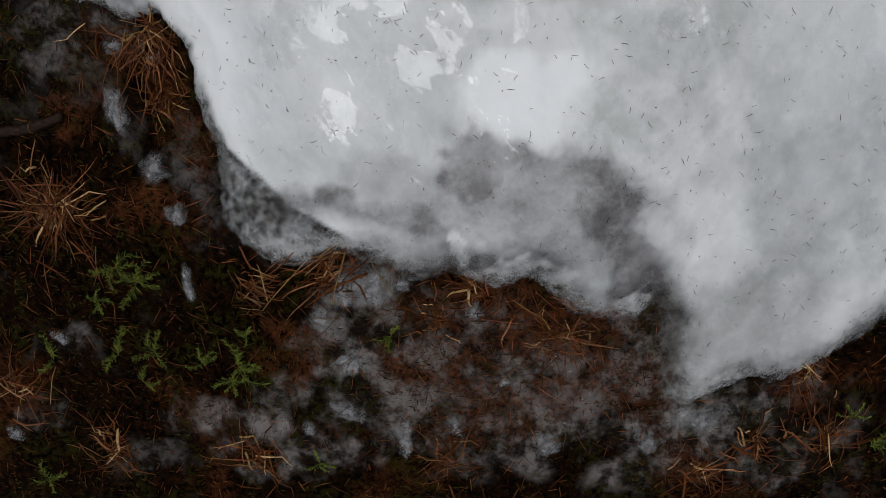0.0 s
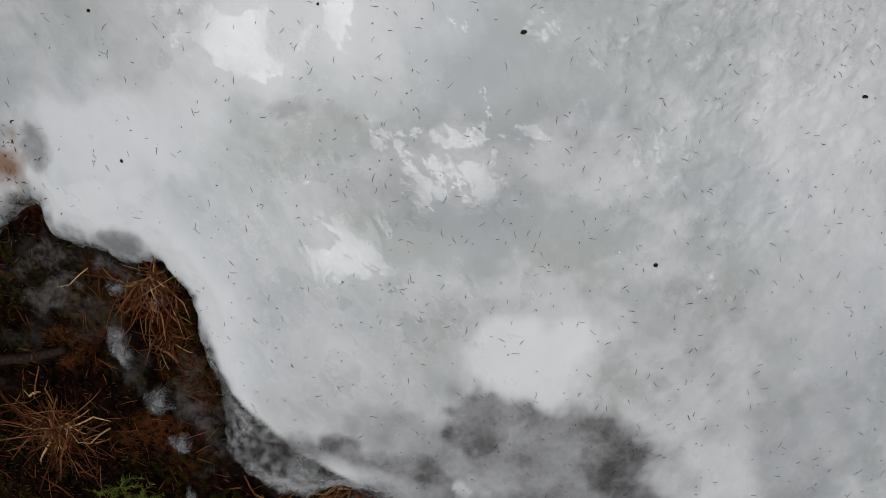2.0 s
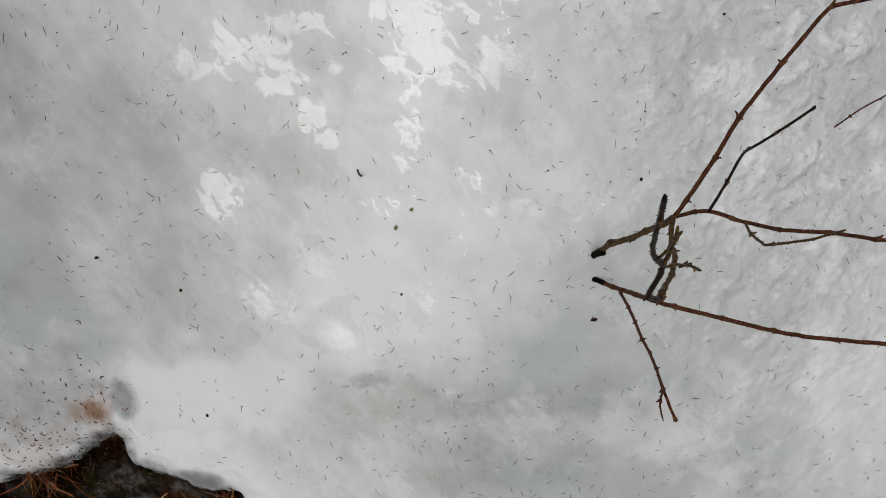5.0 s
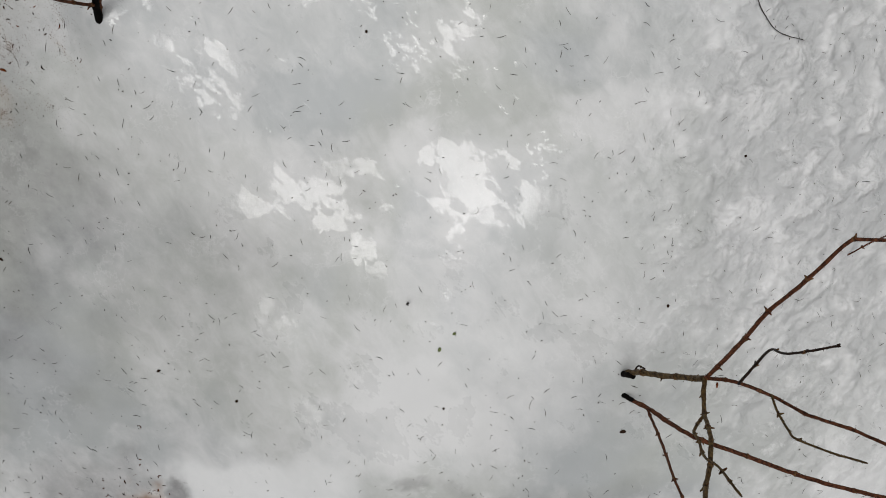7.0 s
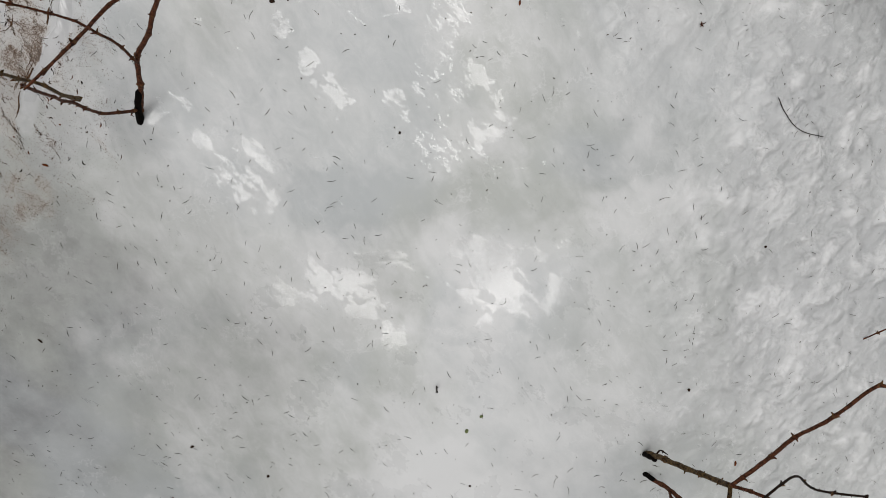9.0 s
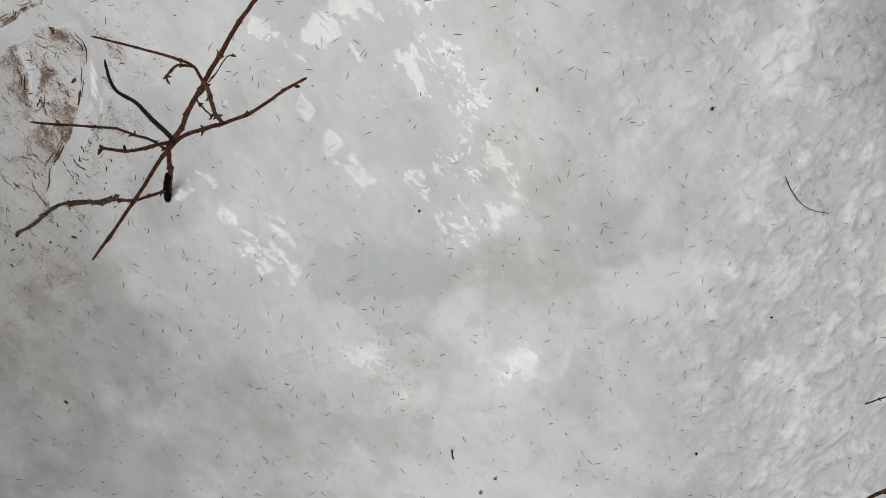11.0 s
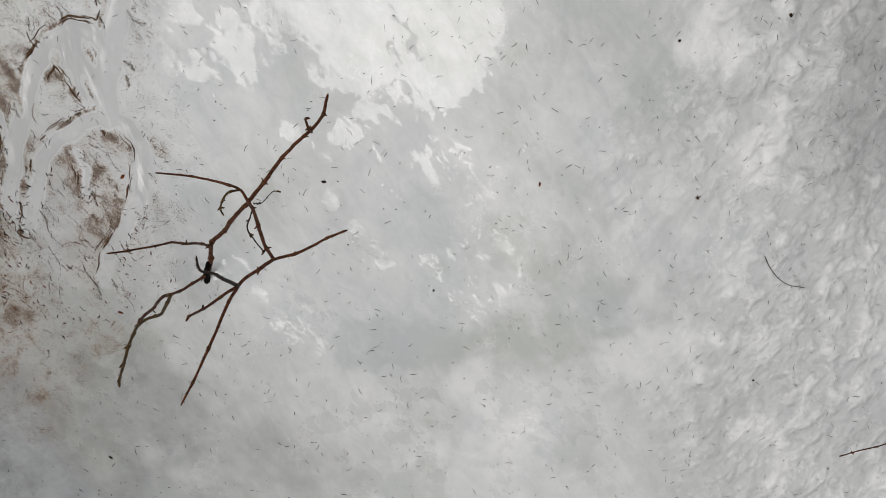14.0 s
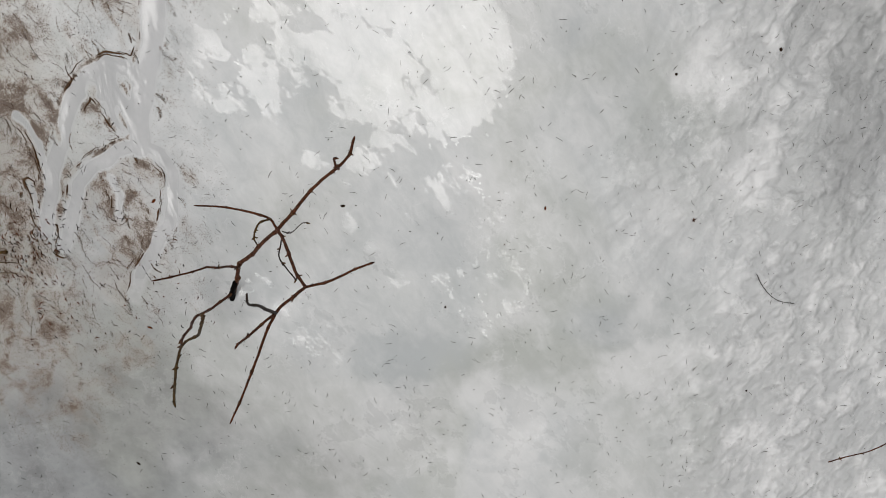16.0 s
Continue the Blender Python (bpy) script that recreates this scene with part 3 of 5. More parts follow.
MILK_WEST = [
    (0.350, 0.550, 0.300, 0.200, 0.0, -0.35),
    (-1.100, 0.800, 0.450, 0.420, 0.1, -0.5),
    (-1.100, 1.100, 0.300, 0.260, 0.1, -0.3),
]


def milk_field(x, y):
    """0 where the ice is clear, 1 where it is full of air, 0.5 between."""
    f = np.full(np.shape(x), 0.5)
    for cx, cy, rx, ry, turn, much in (*MILK_SHORE, *MILK_BEND, *MILK_SHRUB, *MILK_MIDDLE, *MILK_FAR, *MILK_END, *MILK_WEST):
        f = f + 0.75 * much * spot(x, y, cx, cy, rx, ry, turn, 0.95, 44)
    return f


SLUSH = [(-0.592, 0.241, 0.060, 0.036), (-0.717, 0.414, 0.034, 0.055), (-0.920, 0.389, 0.130, 0.100)]


def firm_field(x, y):
    d = ice_inside(x, y)
    f = smooth(0.005, 0.04, d) * (1 - smooth(0.05, 0.16, d)) * smooth(0.25, -0.25, x)
    for cx, cy, rx, ry, much in [(0.150, 0.055, 0.130, 0.110, 0.95), (-0.192, 0.051, 0.050, 0.050, 0.50), (0.458, -0.190, 0.150, 0.150, 0.62), (-0.700, 0.305, 0.220, 0.070, 0.90), (-0.595, 0.431, 0.260, 0.120, 0.80), (0.040, -0.224, 0.050, 0.050, 0.50), (0.103, -0.278, 0.100, 0.035, 0.85), (0.348, -0.340, 0.070, 0.035, 0.85), (0.548, -0.505, 0.110, 0.035, 0.80), (0.208, -0.289, 0.050, 0.030, 0.60), (0.019, -0.224, 0.020, 0.050, 0.80), (-0.159, 0.675, 0.260, 0.200, 0.45), (-0.181, 0.879, 0.300, 0.200, 0.25), (0.651, -0.105, 0.150, 0.100, 0.40), (0.621, 0.442, 0.300, 0.250, 0.22), (0.688, 0.134, 0.200, 0.160, 0.40)]:
        f = np.maximum(f, much * spot(x, y, cx, cy, rx, ry, 0.3, 0.5, 61))
    lip, here = past_lip(x, y)
    f = np.maximum(f, (0.55 + 0.5 * fbm(x, y, 0.08, 3, 67)) * here * smooth(0.0, 0.03, lip) * smooth(0.14, 0.04, lip))
    for cx, cy, rx, ry in SLUSH:
        f = f * (1 - spot(x, y, cx, cy, rx, ry, -0.1, 0.3, 62))
    return f


FILMS = [(-0.592, 0.241, 0.060, 0.036, -0.10, 0.34), (-0.260, -0.229, 0.080, 0.050, 0.00, 0.65)]
LIP_Y, LIP_X = [-0.215, -0.169, -0.148, -0.095, -0.040, 0.003, 0.094], [-0.180, -0.256, -0.299, -0.350, -0.412, -0.435, -0.458]


def past_lip(x, y):
    """How far the white ice reaches in from its lip; before the lip lies a clear film. And where that holds."""
    return x - np.interp(y, LIP_Y, LIP_X) + 0.008 * fbm(x, y, 0.05, 3, 64), smooth(-0.235, -0.195, y) * smooth(0.11, 0.03, y) * smooth(-0.14, -0.22, x) * smooth(-0.66, -0.54, x)


def sheer_field(x, y):
    """The melting rim, so thin that the soil shows through."""
    wide = 0.030 + 0.075 * smooth(-0.46, -0.36, x) + 0.028 * smooth(-0.55, -0.70, x)
    f = 1 - smooth(0.004, 1.0, (ice_inside(x, y) + 0.012 * fbm(x, y, 0.03, 3, 46)) / wide)
    for cx, cy, rx, ry, turn, much in FILMS:
        f = np.maximum(f, much * spot(x, y, cx, cy, rx, ry, turn, 0.6, 63))
    d, here = past_lip(x, y)
    return f * (1 - here) + here * (1 - smooth(-0.006, 0.014, d)) * (0.93 + 0.12 * fbm(x, y, 0.03, 3, 65))


WET_SHORE = [
    (-0.097, 0.200, 0.039, 0.020, 1.0), (0.000, 0.171, 0.053, 0.039, 0.8), (-0.045, 0.107, 0.049, 0.034, 1.0), (-0.193, 0.022, 0.036, 0.052, 0.9), (0.130, 0.170, 0.019, 0.043, 0.9),
    (0.417, 0.179, 0.060, 0.040, 0.5), (-0.279, 0.380, 0.058, 0.031, 0.9), (-0.217, 0.385, 0.047, 0.026, 0.9), (-0.132, 0.277, 0.024, 0.043, 1.0), (-0.197, 0.217, 0.059, 0.069, 1.0),
    (-0.286, 0.154, 0.041, 0.062, 1.0), (-0.099, 0.426, 0.037, 0.020, 1.0), (-0.050, 0.362, 0.046, 0.055, 1.0), (0.046, 0.353, 0.037, 0.055, 0.9), (0.001, 0.434, 0.054, 0.018, 0.9),
]
WET_BEND = [
    (0.118, 0.433, 0.036, 0.014, 0.8), (-0.056, 0.292, 0.021, 0.021, 0.8), (-0.324, 0.571, 0.088, 0.051, 0.9), (-0.172, 0.623, 0.026, 0.035, 0.8), (-0.229, 0.566, 0.020, 0.018, 0.9),
    (0.298, 0.332, 0.038, 0.033, 0.5), (0.341, 0.395, 0.043, 0.057, 0.5), (0.446, 0.282, 0.054, 0.044, 0.5), (0.140, 0.604, 0.026, 0.039, 0.6), (0.249, 0.546, 0.036, 0.054, 0.5),
    (-0.500, 0.778, 0.029, 0.045, 0.75), (-0.501, 0.915, 0.013, 0.021, 0.9), (-0.459, 0.831, 0.017, 0.035, 0.8), (-0.350, 0.685, 0.036, 0.053, 0.9), (-0.434, 0.603, 0.042, 0.047, 0.9),
    (-0.192, 0.885, 0.024, 0.073, 0.75), (-0.245, 0.782, 0.034, 0.025, 0.75), (-0.107, 0.814, 0.041, 0.033, 0.7), (-0.016, 0.777, 0.050, 0.021, 0.85), (0.043, 0.752, 0.030, 0.034, 0.9),
]
WET_MIDDLE = [
    (-0.534, 0.989, 0.040, 0.019, 1.0), (-0.429, 1.006, 0.056, 0.038, 0.76), (-0.388, 0.966, 0.043, 0.019, 0.85), (-0.338, 0.917, 0.024, 0.030, 1.0), (-0.318, 0.887, 0.019, 0.017, 0.9),
    (-0.353, 1.054, 0.039, 0.014, 0.8), (-0.565, 1.178, 0.064, 0.044, 0.8), (-0.639, 1.247, 0.020, 0.018, 0.9), (-0.690, 1.300, 0.032, 0.023, 0.8), (-0.225, 1.250, 0.080, 0.050, 0.48),
    (-0.235, 1.317, 0.090, 0.060, 0.42), (-0.422, 1.329, 0.035, 0.022, 0.7), (-0.153, 1.069, 0.100, 0.025, 0.7), (-0.150, 0.998, 0.075, 0.045, 0.64), (-0.045, 0.995, 0.047, 0.037, 0.8),
    (-0.020, 1.100, 0.030, 0.037, 0.7), (-0.057, 0.919, 0.023, 0.019, 0.3), (-0.556, 1.223, 0.057, 0.029, 0.6),
]
WET_FAR = [
    (-0.462, 1.367, 0.018, 0.019, 0.9), (-0.498, 1.421, 0.017, 0.019, 0.9), (-0.249, 1.441, 0.049, 0.045, 0.75), (-0.572, 1.538, 0.028, 0.016, 0.8), (-0.476, 1.537, 0.026, 0.031, 0.9),
    (-0.529, 1.736, 0.105, 0.067, 1.1), (-0.454, 1.691, 0.096, 0.082, 1.3), (-0.335, 1.691, 0.086, 0.101, 1.3), (-0.268, 1.737, 0.052, 0.100, 1.2), (-0.751, 1.736, 0.053, 0.034, 0.9),
    (-0.705, 1.653, 0.064, 0.032, 0.75), (-0.640, 1.667, 0.049, 0.059, 0.75), (-0.438, 1.573, 0.037, 0.016, 1.0), (-0.310, 1.481, 0.050, 0.050, 0.8), (-0.608, 1.709, 0.058, 0.048, 0.8),
    (-0.340, 1.593, 0.068, 0.034, 0.9), (-0.400, 1.800, 0.220, 0.060, 1.2),
]


def wet_field(x, y):
    """Where a film of water lies on the ice."""
    f = np.zeros(np.shape(x))
    for cx, cy, rx, ry, much in (*WET_SHORE, *WET_BEND, *WET_MIDDLE, *WET_FAR):
        f = np.maximum(f, 0.8 * much * spot(x, y, cx, cy, rx * 1.3, ry * 1.3, 0.0, 0.5, 66))
    return f


def stain_field(x, y):
    return 0.55 * spot(x, y, -0.777, 0.392, 0.050, 0.055, 0, 0.7, 71) + 0.5 * spot(x, y, -0.780, 0.385, 0.026, 0.030, 0, 0.5, 73) + 0.30 * spot(x, y, -0.90, 0.30, 0.16, 0.06, 0.4, 0.9, 72)


def rime_field(x, y):
    f = smooth(0.30, 0.60, fbm(x, y, 0.10, 4, 81)) * 0.22 * close_by(x, y)
    for cx, cy, rx, ry, much in RIME:
        f = np.maximum(f, much * spot(x, y, cx, cy, rx, ry, 0.3, 0.8, 82))
    return f


def rust_field(x, y):
    f = smooth(0.15, 0.55, fbm(x, y, 0.16, 4, 85)) * 0.6 * close_by(x, y)
    for cx, cy, rx, ry in REDS:
        f = np.maximum(f, spot(x, y, cx, cy, rx, ry, 0.2, 0.8, 86))
    return f


REDS = [
    (-0.599, -0.158, 0.100, 0.050),
    (-0.333, -0.475, 0.100, 0.080),
    (0.029, -0.334, 0.160, 0.060),
    (0.222, -0.400, 0.180, 0.100),
    (-0.036, -0.472, 0.140, 0.080),
    (-0.534, 0.065, 0.050, 0.100),
    (0.326, -0.517, 0.140, 0.070),
    (-0.489, -0.027, 0.040, 0.070),
    (0.722, -0.529, 0.070, 0.060),
    (-0.749, 0.027, 0.070, 0.050),
    (0.118, -0.564, 0.160, 0.070),
]

RIME = [
    (-0.762, 0.195, 0.110, 0.060, 0.60),
    (-0.642, 0.167, 0.110, 0.060, 0.60),
    (-0.402, -0.177, 0.140, 0.060, 0.35),
    (-0.441, -0.112, 0.080, 0.060, 0.30),
    (-0.193, -0.467, 0.100, 0.070, 0.85),
    (-0.417, -0.626, 0.140, 0.060, 0.90),
    (-0.082, -0.546, 0.170, 0.120, 0.75),
    (0.083, -0.423, 0.140, 0.070, 0.70),
    (0.510, -0.588, 0.160, 0.060, 1.00),
    (0.197, -0.624, 0.130, 0.080, 0.80),
    (-0.273, -0.684, 0.160, 0.050, 0.80),
    (0.288, -0.412, 0.120, 0.060, 0.65),
    (-0.338, -0.550, 0.080, 0.050, 0.60),
    (-0.143, -0.315, 0.120, 0.060, 0.90),
    (0.052, -0.639, 0.120, 0.100, 0.60),
    (0.399, -0.627, 0.080, 0.060, 0.80)] + [
    (-0.647, 0.036, 0.060, 0.080, 0.30),
    (-0.823, -0.454, 0.060, 0.040, 0.50),
    (-0.921, -0.633, 0.080, 0.050, 0.40),
    (-0.103, -0.475, 0.080, 0.050, 0.70),
    (0.432, -0.449, 0.080, 0.120, 0.70),
    (0.149, -0.493, 0.120, 0.050, 0.70),
    (0.623, -0.574, 0.160, 0.060, 0.90),
    (0.749, -0.652, 0.100, 0.060, 0.70),
    (0.338, -0.541, 0.100, 0.050, 0.60),
    (0.575, -0.670, 0.120, 0.050, 0.70),
    (-0.558, -0.632, 0.100, 0.050, 0.60),
    (0.495, -0.545, 0.100, 0.050, 0.90),
    (-0.674, -0.724, 0.120, 0.050, 0.40),
    (-0.765, 0.180, 0.120, 0.100, 0.15)] + [
    (-0.679, 0.088, 0.080, 0.100, 0.15),
    (-0.814, 0.059, 0.100, 0.060, 0.12),
    (-0.335, -0.186, 0.100, 0.060, 0.45),
    (-0.494, -0.070, 0.060, 0.100, 0.40),
    (0.560, -0.632, 0.220, 0.070, 0.90),
    (0.437, -0.678, 0.160, 0.060, 0.80),
    (-0.036, -0.403, 0.200, 0.080, 0.60),
    (0.248, -0.493, 0.200, 0.100, 0.60),
    (-0.168, -0.407, 0.140, 0.100, 0.70),
    (0.697, -0.713, 0.100, 0.050, 0.80),
    (-0.799, 0.131, 0.060, 0.050, 0.50),
]

def refined(line, lo, hi):
    """Twice as many lines between lo and hi."""
    more = (line[:-1] + line[1:]) / 2
    return np.sort(np.r_[line, more[(more > lo) & (more < hi)]])


xs, ys = refined(stretched(-1.75, 1.25, 0.006, 60), -1.3, -0.65), refined(stretched(-1.0, 2.15, 0.006, 60), 1.15, 1.95)
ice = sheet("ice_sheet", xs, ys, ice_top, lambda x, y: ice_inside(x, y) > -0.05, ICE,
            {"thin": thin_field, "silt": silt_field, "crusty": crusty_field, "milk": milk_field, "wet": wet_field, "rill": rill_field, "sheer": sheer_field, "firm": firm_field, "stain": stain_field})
tagged(ice, "wet grey-white melting ice with milky clouds and a thin ragged edge", "ice", kind="structure")
gx, gy = stretched(-1.75, 1.25, 0.006, 60), stretched(-1.35, 0.55, 0.006, 60)
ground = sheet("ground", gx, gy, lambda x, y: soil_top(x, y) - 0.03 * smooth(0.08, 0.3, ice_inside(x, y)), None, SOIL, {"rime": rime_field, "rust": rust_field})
tagged(ground, "dark peaty forest soil with moss, rust-red litter and rime", "ground", kind="structure")


# ---- shrubs standing in the ice ----
def limb(parent, name, points, r0, r1, mat, label="", knots=0.045, seed=1, steps=6):
    """One tapering shoot with swollen nodes, bud scars and short bristles."""
    rng = random.Random(seed)
    line = glide(points, steps)
    base = Vector(parent.location) if parent.parent is None else Vector(parent.parent.location)
    run, length = [0.0], 0.0
    for a, b in zip(line, line[1:]):
        length += (b - a).length
        run.append(length)
    marks, s = [], knots * rng.uniform(0.4, 0.9)
    while s < length:
        marks.append(s)
        s += knots * rng.uniform(0.7, 1.4)
    bends = [0.0, *marks, length]
    jog = [Vector()] + [Vector((rng.uniform(-1, 1), rng.uniform(-1, 1), rng.uniform(-0.5, 0.5))) * (0.45 * r0 + 0.0011) for _ in marks] + [Vector()]
    fine, radii = [], []
    count = max(6, int(length / 0.004))
    for n in range(count + 1):
        s = length * n / count
        k = max(i for i in range(len(run)) if run[i] <= s + 1e-9)
        k = min(k, len(line) - 2)
        p = line[k].lerp(line[k + 1], (s - run[k]) / max(1e-9, run[k + 1] - run[k]))
        j = max(i for i in range(len(bends) - 1) if bends[i] <= s + 1e-9)
        p = p + jog[j].lerp(jog[j + 1], min(1.0, (s - bends[j]) / max(1e-6, bends[j + 1] - bends[j])))
        r = r0 + (r1 - r0) * s / length
        swell = sum(math.exp(-((s - m) / 0.0024) ** 2) for m in marks)
        wob = Vector((noise.noise(p * 90), noise.noise(p * 90 + Vector((7, 1, 3))), noise.noise(p * 90 + Vector((2, 9, 5))))) * r * 0.22
        fine.append(p + wob - base)
        radii.append(0.9 * r * (1 + 0.30 * swell + 0.06 * noise.noise(p * 300) + 0.12 * noise.noise(p * 110)))
    radii[-1] *= 0.55
    verts, faces = tube(fine, radii, 8)
    for _ in range(int(length * 420)):
        n = rng.randrange(1, count)
        ahead = (fine[n + 1] - fine[n - 1]).normalized()
        out = ahead.orthogonal().normalized()
        out.rotate(Matrix.Rotation(rng.uniform(0, 6.28), 3, ahead))
        p = fine[n] + out * radii[n] * 0.9
        tube([p, p + out * rng.uniform(0.0006, 0.0020) + ahead * rng.uniform(-0.0006, 0.0006)], [0.0003, 0.0001], 3, verts, faces)
    ob = part(name, mesh_of(name, verts, faces, mat), parent, label)
    for m in marks:
        n = min(count - 1, max(1, round(m / length * count)))
        p, ahead = fine[n], (fine[n + 1] - fine[n - 1]).normalized()
        if rng.random() < 0.55:
            w = radii[n] * rng.uniform(1.04, 1.14)
            ring = tube([p - ahead * 0.0014, p - ahead * 0.0005, p + ahead * 0.0006, p + ahead * 0.0015], [radii[n] * 0.9, w, w * 1.03, radii[n] * 0.9], 8)
            part("node", mesh_of("node", *ring, SCAR), ob, "pale ring-shaped node")
        for sgn in (1, -1):
            if rng.random() < 0.75:
                out = (ahead.orthogonal().normalized() * sgn)
                out.rotate(Matrix.Rotation(rng.uniform(-0.7, 0.7), 3, ahead))
                tip = p + out * (radii[n] + rng.uniform(0.0008, 0.0042)) + ahead * rng.uniform(0.001, 0.005)
                shape = tube([p + out * radii[n] * 0.5, p.lerp(tip, 0.6) + ahead * 0.0005, tip], [0.0013, 0.0012, 0.0006], 5)
                part("bud", mesh_of("bud", *shape, SCAR if rng.random() < 0.5 else mat), ob)
    return ob


foot_a = (0.106, 0.698, top_at(0.106, 0.698) - 0.004)
shrub_a = tagged(empty_at("shrub", foot_a), "forked leafless olive-brown shrub stem rising from ice", "shrub", "shrub stems in the ice")
J1 = (0.132, 0.809, 0.272)
limb(shrub_a, "stem", [foot_a, (0.112, 0.722, 0.072), (0.122, 0.765, 0.165), J1], 0.0052, 0.0043, GREEN_BARK, "olive-brown main stem", 0.05, 1)
limb(shrub_a, "foot", [foot_a, (0.1075, 0.705, foot_a[2] + 0.018), (0.110, 0.715, foot_a[2] + 0.044)], 0.0066, 0.0054, BLACK, "wet black stem foot", 0.2, 2)
limb(shrub_a, "branch", [J1, (0.157, 0.911, 0.336), (0.171, 0.966, 0.381), (0.190, 1.004, 0.398), (0.199, 1.020, 0.406), (0.204, 1.022, 0.410), (0.235, 1.028, 0.44)], 0.0031, 0.0019, BARK, "", 0.055, 3)
limb(shrub_a, "branch", [J1, (0.151, 0.823, 0.316), (0.185, 0.816, 0.332), (0.205, 0.818, 0.39), (0.238, 0.826, 0.465), (0.26, 0.83, 0.52)], 0.0027, 0.0018, BARK, "", 0.06, 4)
limb(shrub_a, "branch", [(0.185, 0.816, 0.332), (0.177, 0.808, 0.36), (0.168, 0.807, 0.400), (0.164, 0.811, 0.427), (0.166, 0.846, 0.521)], 0.0017, 0.0011, GREEN_BARK, "", 0.05, 5)
limb(shrub_a, "branch", [(0.151, 0.823, 0.318), (0.157, 0.860, 0.340), (0.156, 0.888, 0.368), (0.147, 0.903, 0.415), (0.159, 0.936, 0.473)], 0.0019, 0.0012, DARK_BARK, "", 0.05, 6)
limb(shrub_a, "branch", [J1, (0.115, 0.786, 0.318), (0.100, 0.792, 0.363), (0.070, 0.786, 0.430), (0.040, 0.784, 0.497)], 0.0030, 0.0026, GREEN_BARK, "", 0.04, 7)
limb(shrub_a, "branch", [(0.040, 0.784, 0.497), (0.026, 0.791, 0.520), (0.015, 0.804, 0.539), (0.011, 0.831, 0.567)], 0.0026, 0.0022, DARK_BARK, "", 0.025, 17)
limb(shrub_a, "branch", [(0.011, 0.831, 0.567), (-0.008, 0.849, 0.596), (-0.020, 0.872, 0.630), (-0.028, 0.895, 0.664)], 0.0021, 0.0017, DARK_BARK, "", 0.05, 8)
limb(shrub_a, "branch", [(0.011, 0.831, 0.567), (0.005, 0.850, 0.590), (0.001, 0.868, 0.612)], 0.0018, 0.0014, GREEN_BARK, "", 0.03, 9)
limb(shrub_a, "branch", [(0.115, 0.786, 0.318), (0.092, 0.779, 0.345), (0.084, 0.781, 0.365), (0.071, 0.789, 0.420), (0.066, 0.803, 0.460), (0.057, 0.815, 0.524)], 0.0020, 0.0014, GREEN_BARK, "", 0.03, 18)
limb(shrub_a, "twig", [(0.112, 0.722, 0.06), (0.116, 0.735, 0.067), (0.121, 0.737, 0.085)], 0.0017, 0.0012, DARK_BARK, "", 0.03, 10)

foot_b = (0.108, 0.659, top_at(0.108, 0.659) - 0.004)
shrub_b = tagged(empty_at("shrub", foot_b), "slender leafless red-brown shoot rising out of the ice", "shrub", "shrub stems in the ice")
F2 = (0.139, 0.655, 0.060)
limb(shrub_b, "stem", [foot_b, (0.122, 0.658, foot_b[2] + 0.022), F2, (0.169, 0.664, 0.165), (0.226, 0.663, 0.22), (0.286, 0.662, 0.269), (0.333, 0.672, 0.317), (0.40, 0.69, 0.38), (0.44, 0.72, 0.43)], 0.0044, 0.0024, BARK, "", 0.06, 11)
limb(shrub_b, "foot", [foot_b, (0.114, 0.659, foot_b[2] + 0.010), (0.121, 0.6585, foot_b[2] + 0.022)], 0.0052, 0.0046, BLACK, "wet black stem foot", 0.2, 12)
limb(shrub_b, "branch", [F2, (0.130, 0.650, 0.15), (0.110, 0.642, 0.289), (0.101, 0.632, 0.363), (0.110, 0.607, 0.385)], 0.0027, 0.0018, BARK, "", 0.045, 13)
limb(shrub_b, "twig", [(0.101, 0.632, 0.363), (0.094, 0.622, 0.375), (0.093, 0.612, 0.392)], 0.0014, 0.0009, BARK, "", 0.03, 14)

foot_c = (-0.730, 1.277, top_at(-0.730, 1.277) - 0.004)
shrub_c = tagged(empty_at("shrub", foot_c), "leafless red-brown shrub with thin crooked branches rooted in ice", "shrub", "shrub stems in the ice")
B1, TOP, K6, K9 = (-0.683, 1.360, 0.094), (-0.581, 1.459, 0.217), (-0.508, 1.413, 0.367), (-0.531, 1.400, 0.428)
limb(shrub_c, "stem", [foot_c, (-0.712, 1.312, 0.04), B1, (-0.63, 1.412, 0.158), TOP, (-0.54, 1.50, 0.246), (-0.496, 1.542, 0.274), (-0.462, 1.572, 0.298), (-0.445, 1.602, 0.318)], 0.0047, 0.0020, BARK, "", 0.05, 21)
limb(shrub_c, "foot", [foot_c, (-0.725, 1.287, foot_c[2] + 0.012), (-0.716, 1.305, foot_c[2] + 0.032), (-0.705, 1.325, 0.056)], 0.0066, 0.0048, BLACK, "wet black stem foot", 0.2, 22)
limb(shrub_c, "branch", [TOP, (-0.555, 1.447, 0.27), (-0.526, 1.424, 0.335), K6], 0.0029, 0.0024, BARK, "", 0.04, 23)
limb(shrub_c, "branch", [K6, (-0.46, 1.433, 0.386), (-0.414, 1.457, 0.405)], 0.0020, 0.0014, BARK, "", 0.04, 24)
limb(shrub_c, "branch", [K6, (-0.518, 1.411, 0.395), K9, (-0.543, 1.360, 0.485), (-0.555, 1.318, 0.541)], 0.0024, 0.0012, BARK, "", 0.045, 25)
limb(shrub_c, "branch", [K9, (-0.542, 1.395, 0.480), (-0.546, 1.400, 0.529)], 0.0019, 0.0013, BARK, "", 0.04, 26)
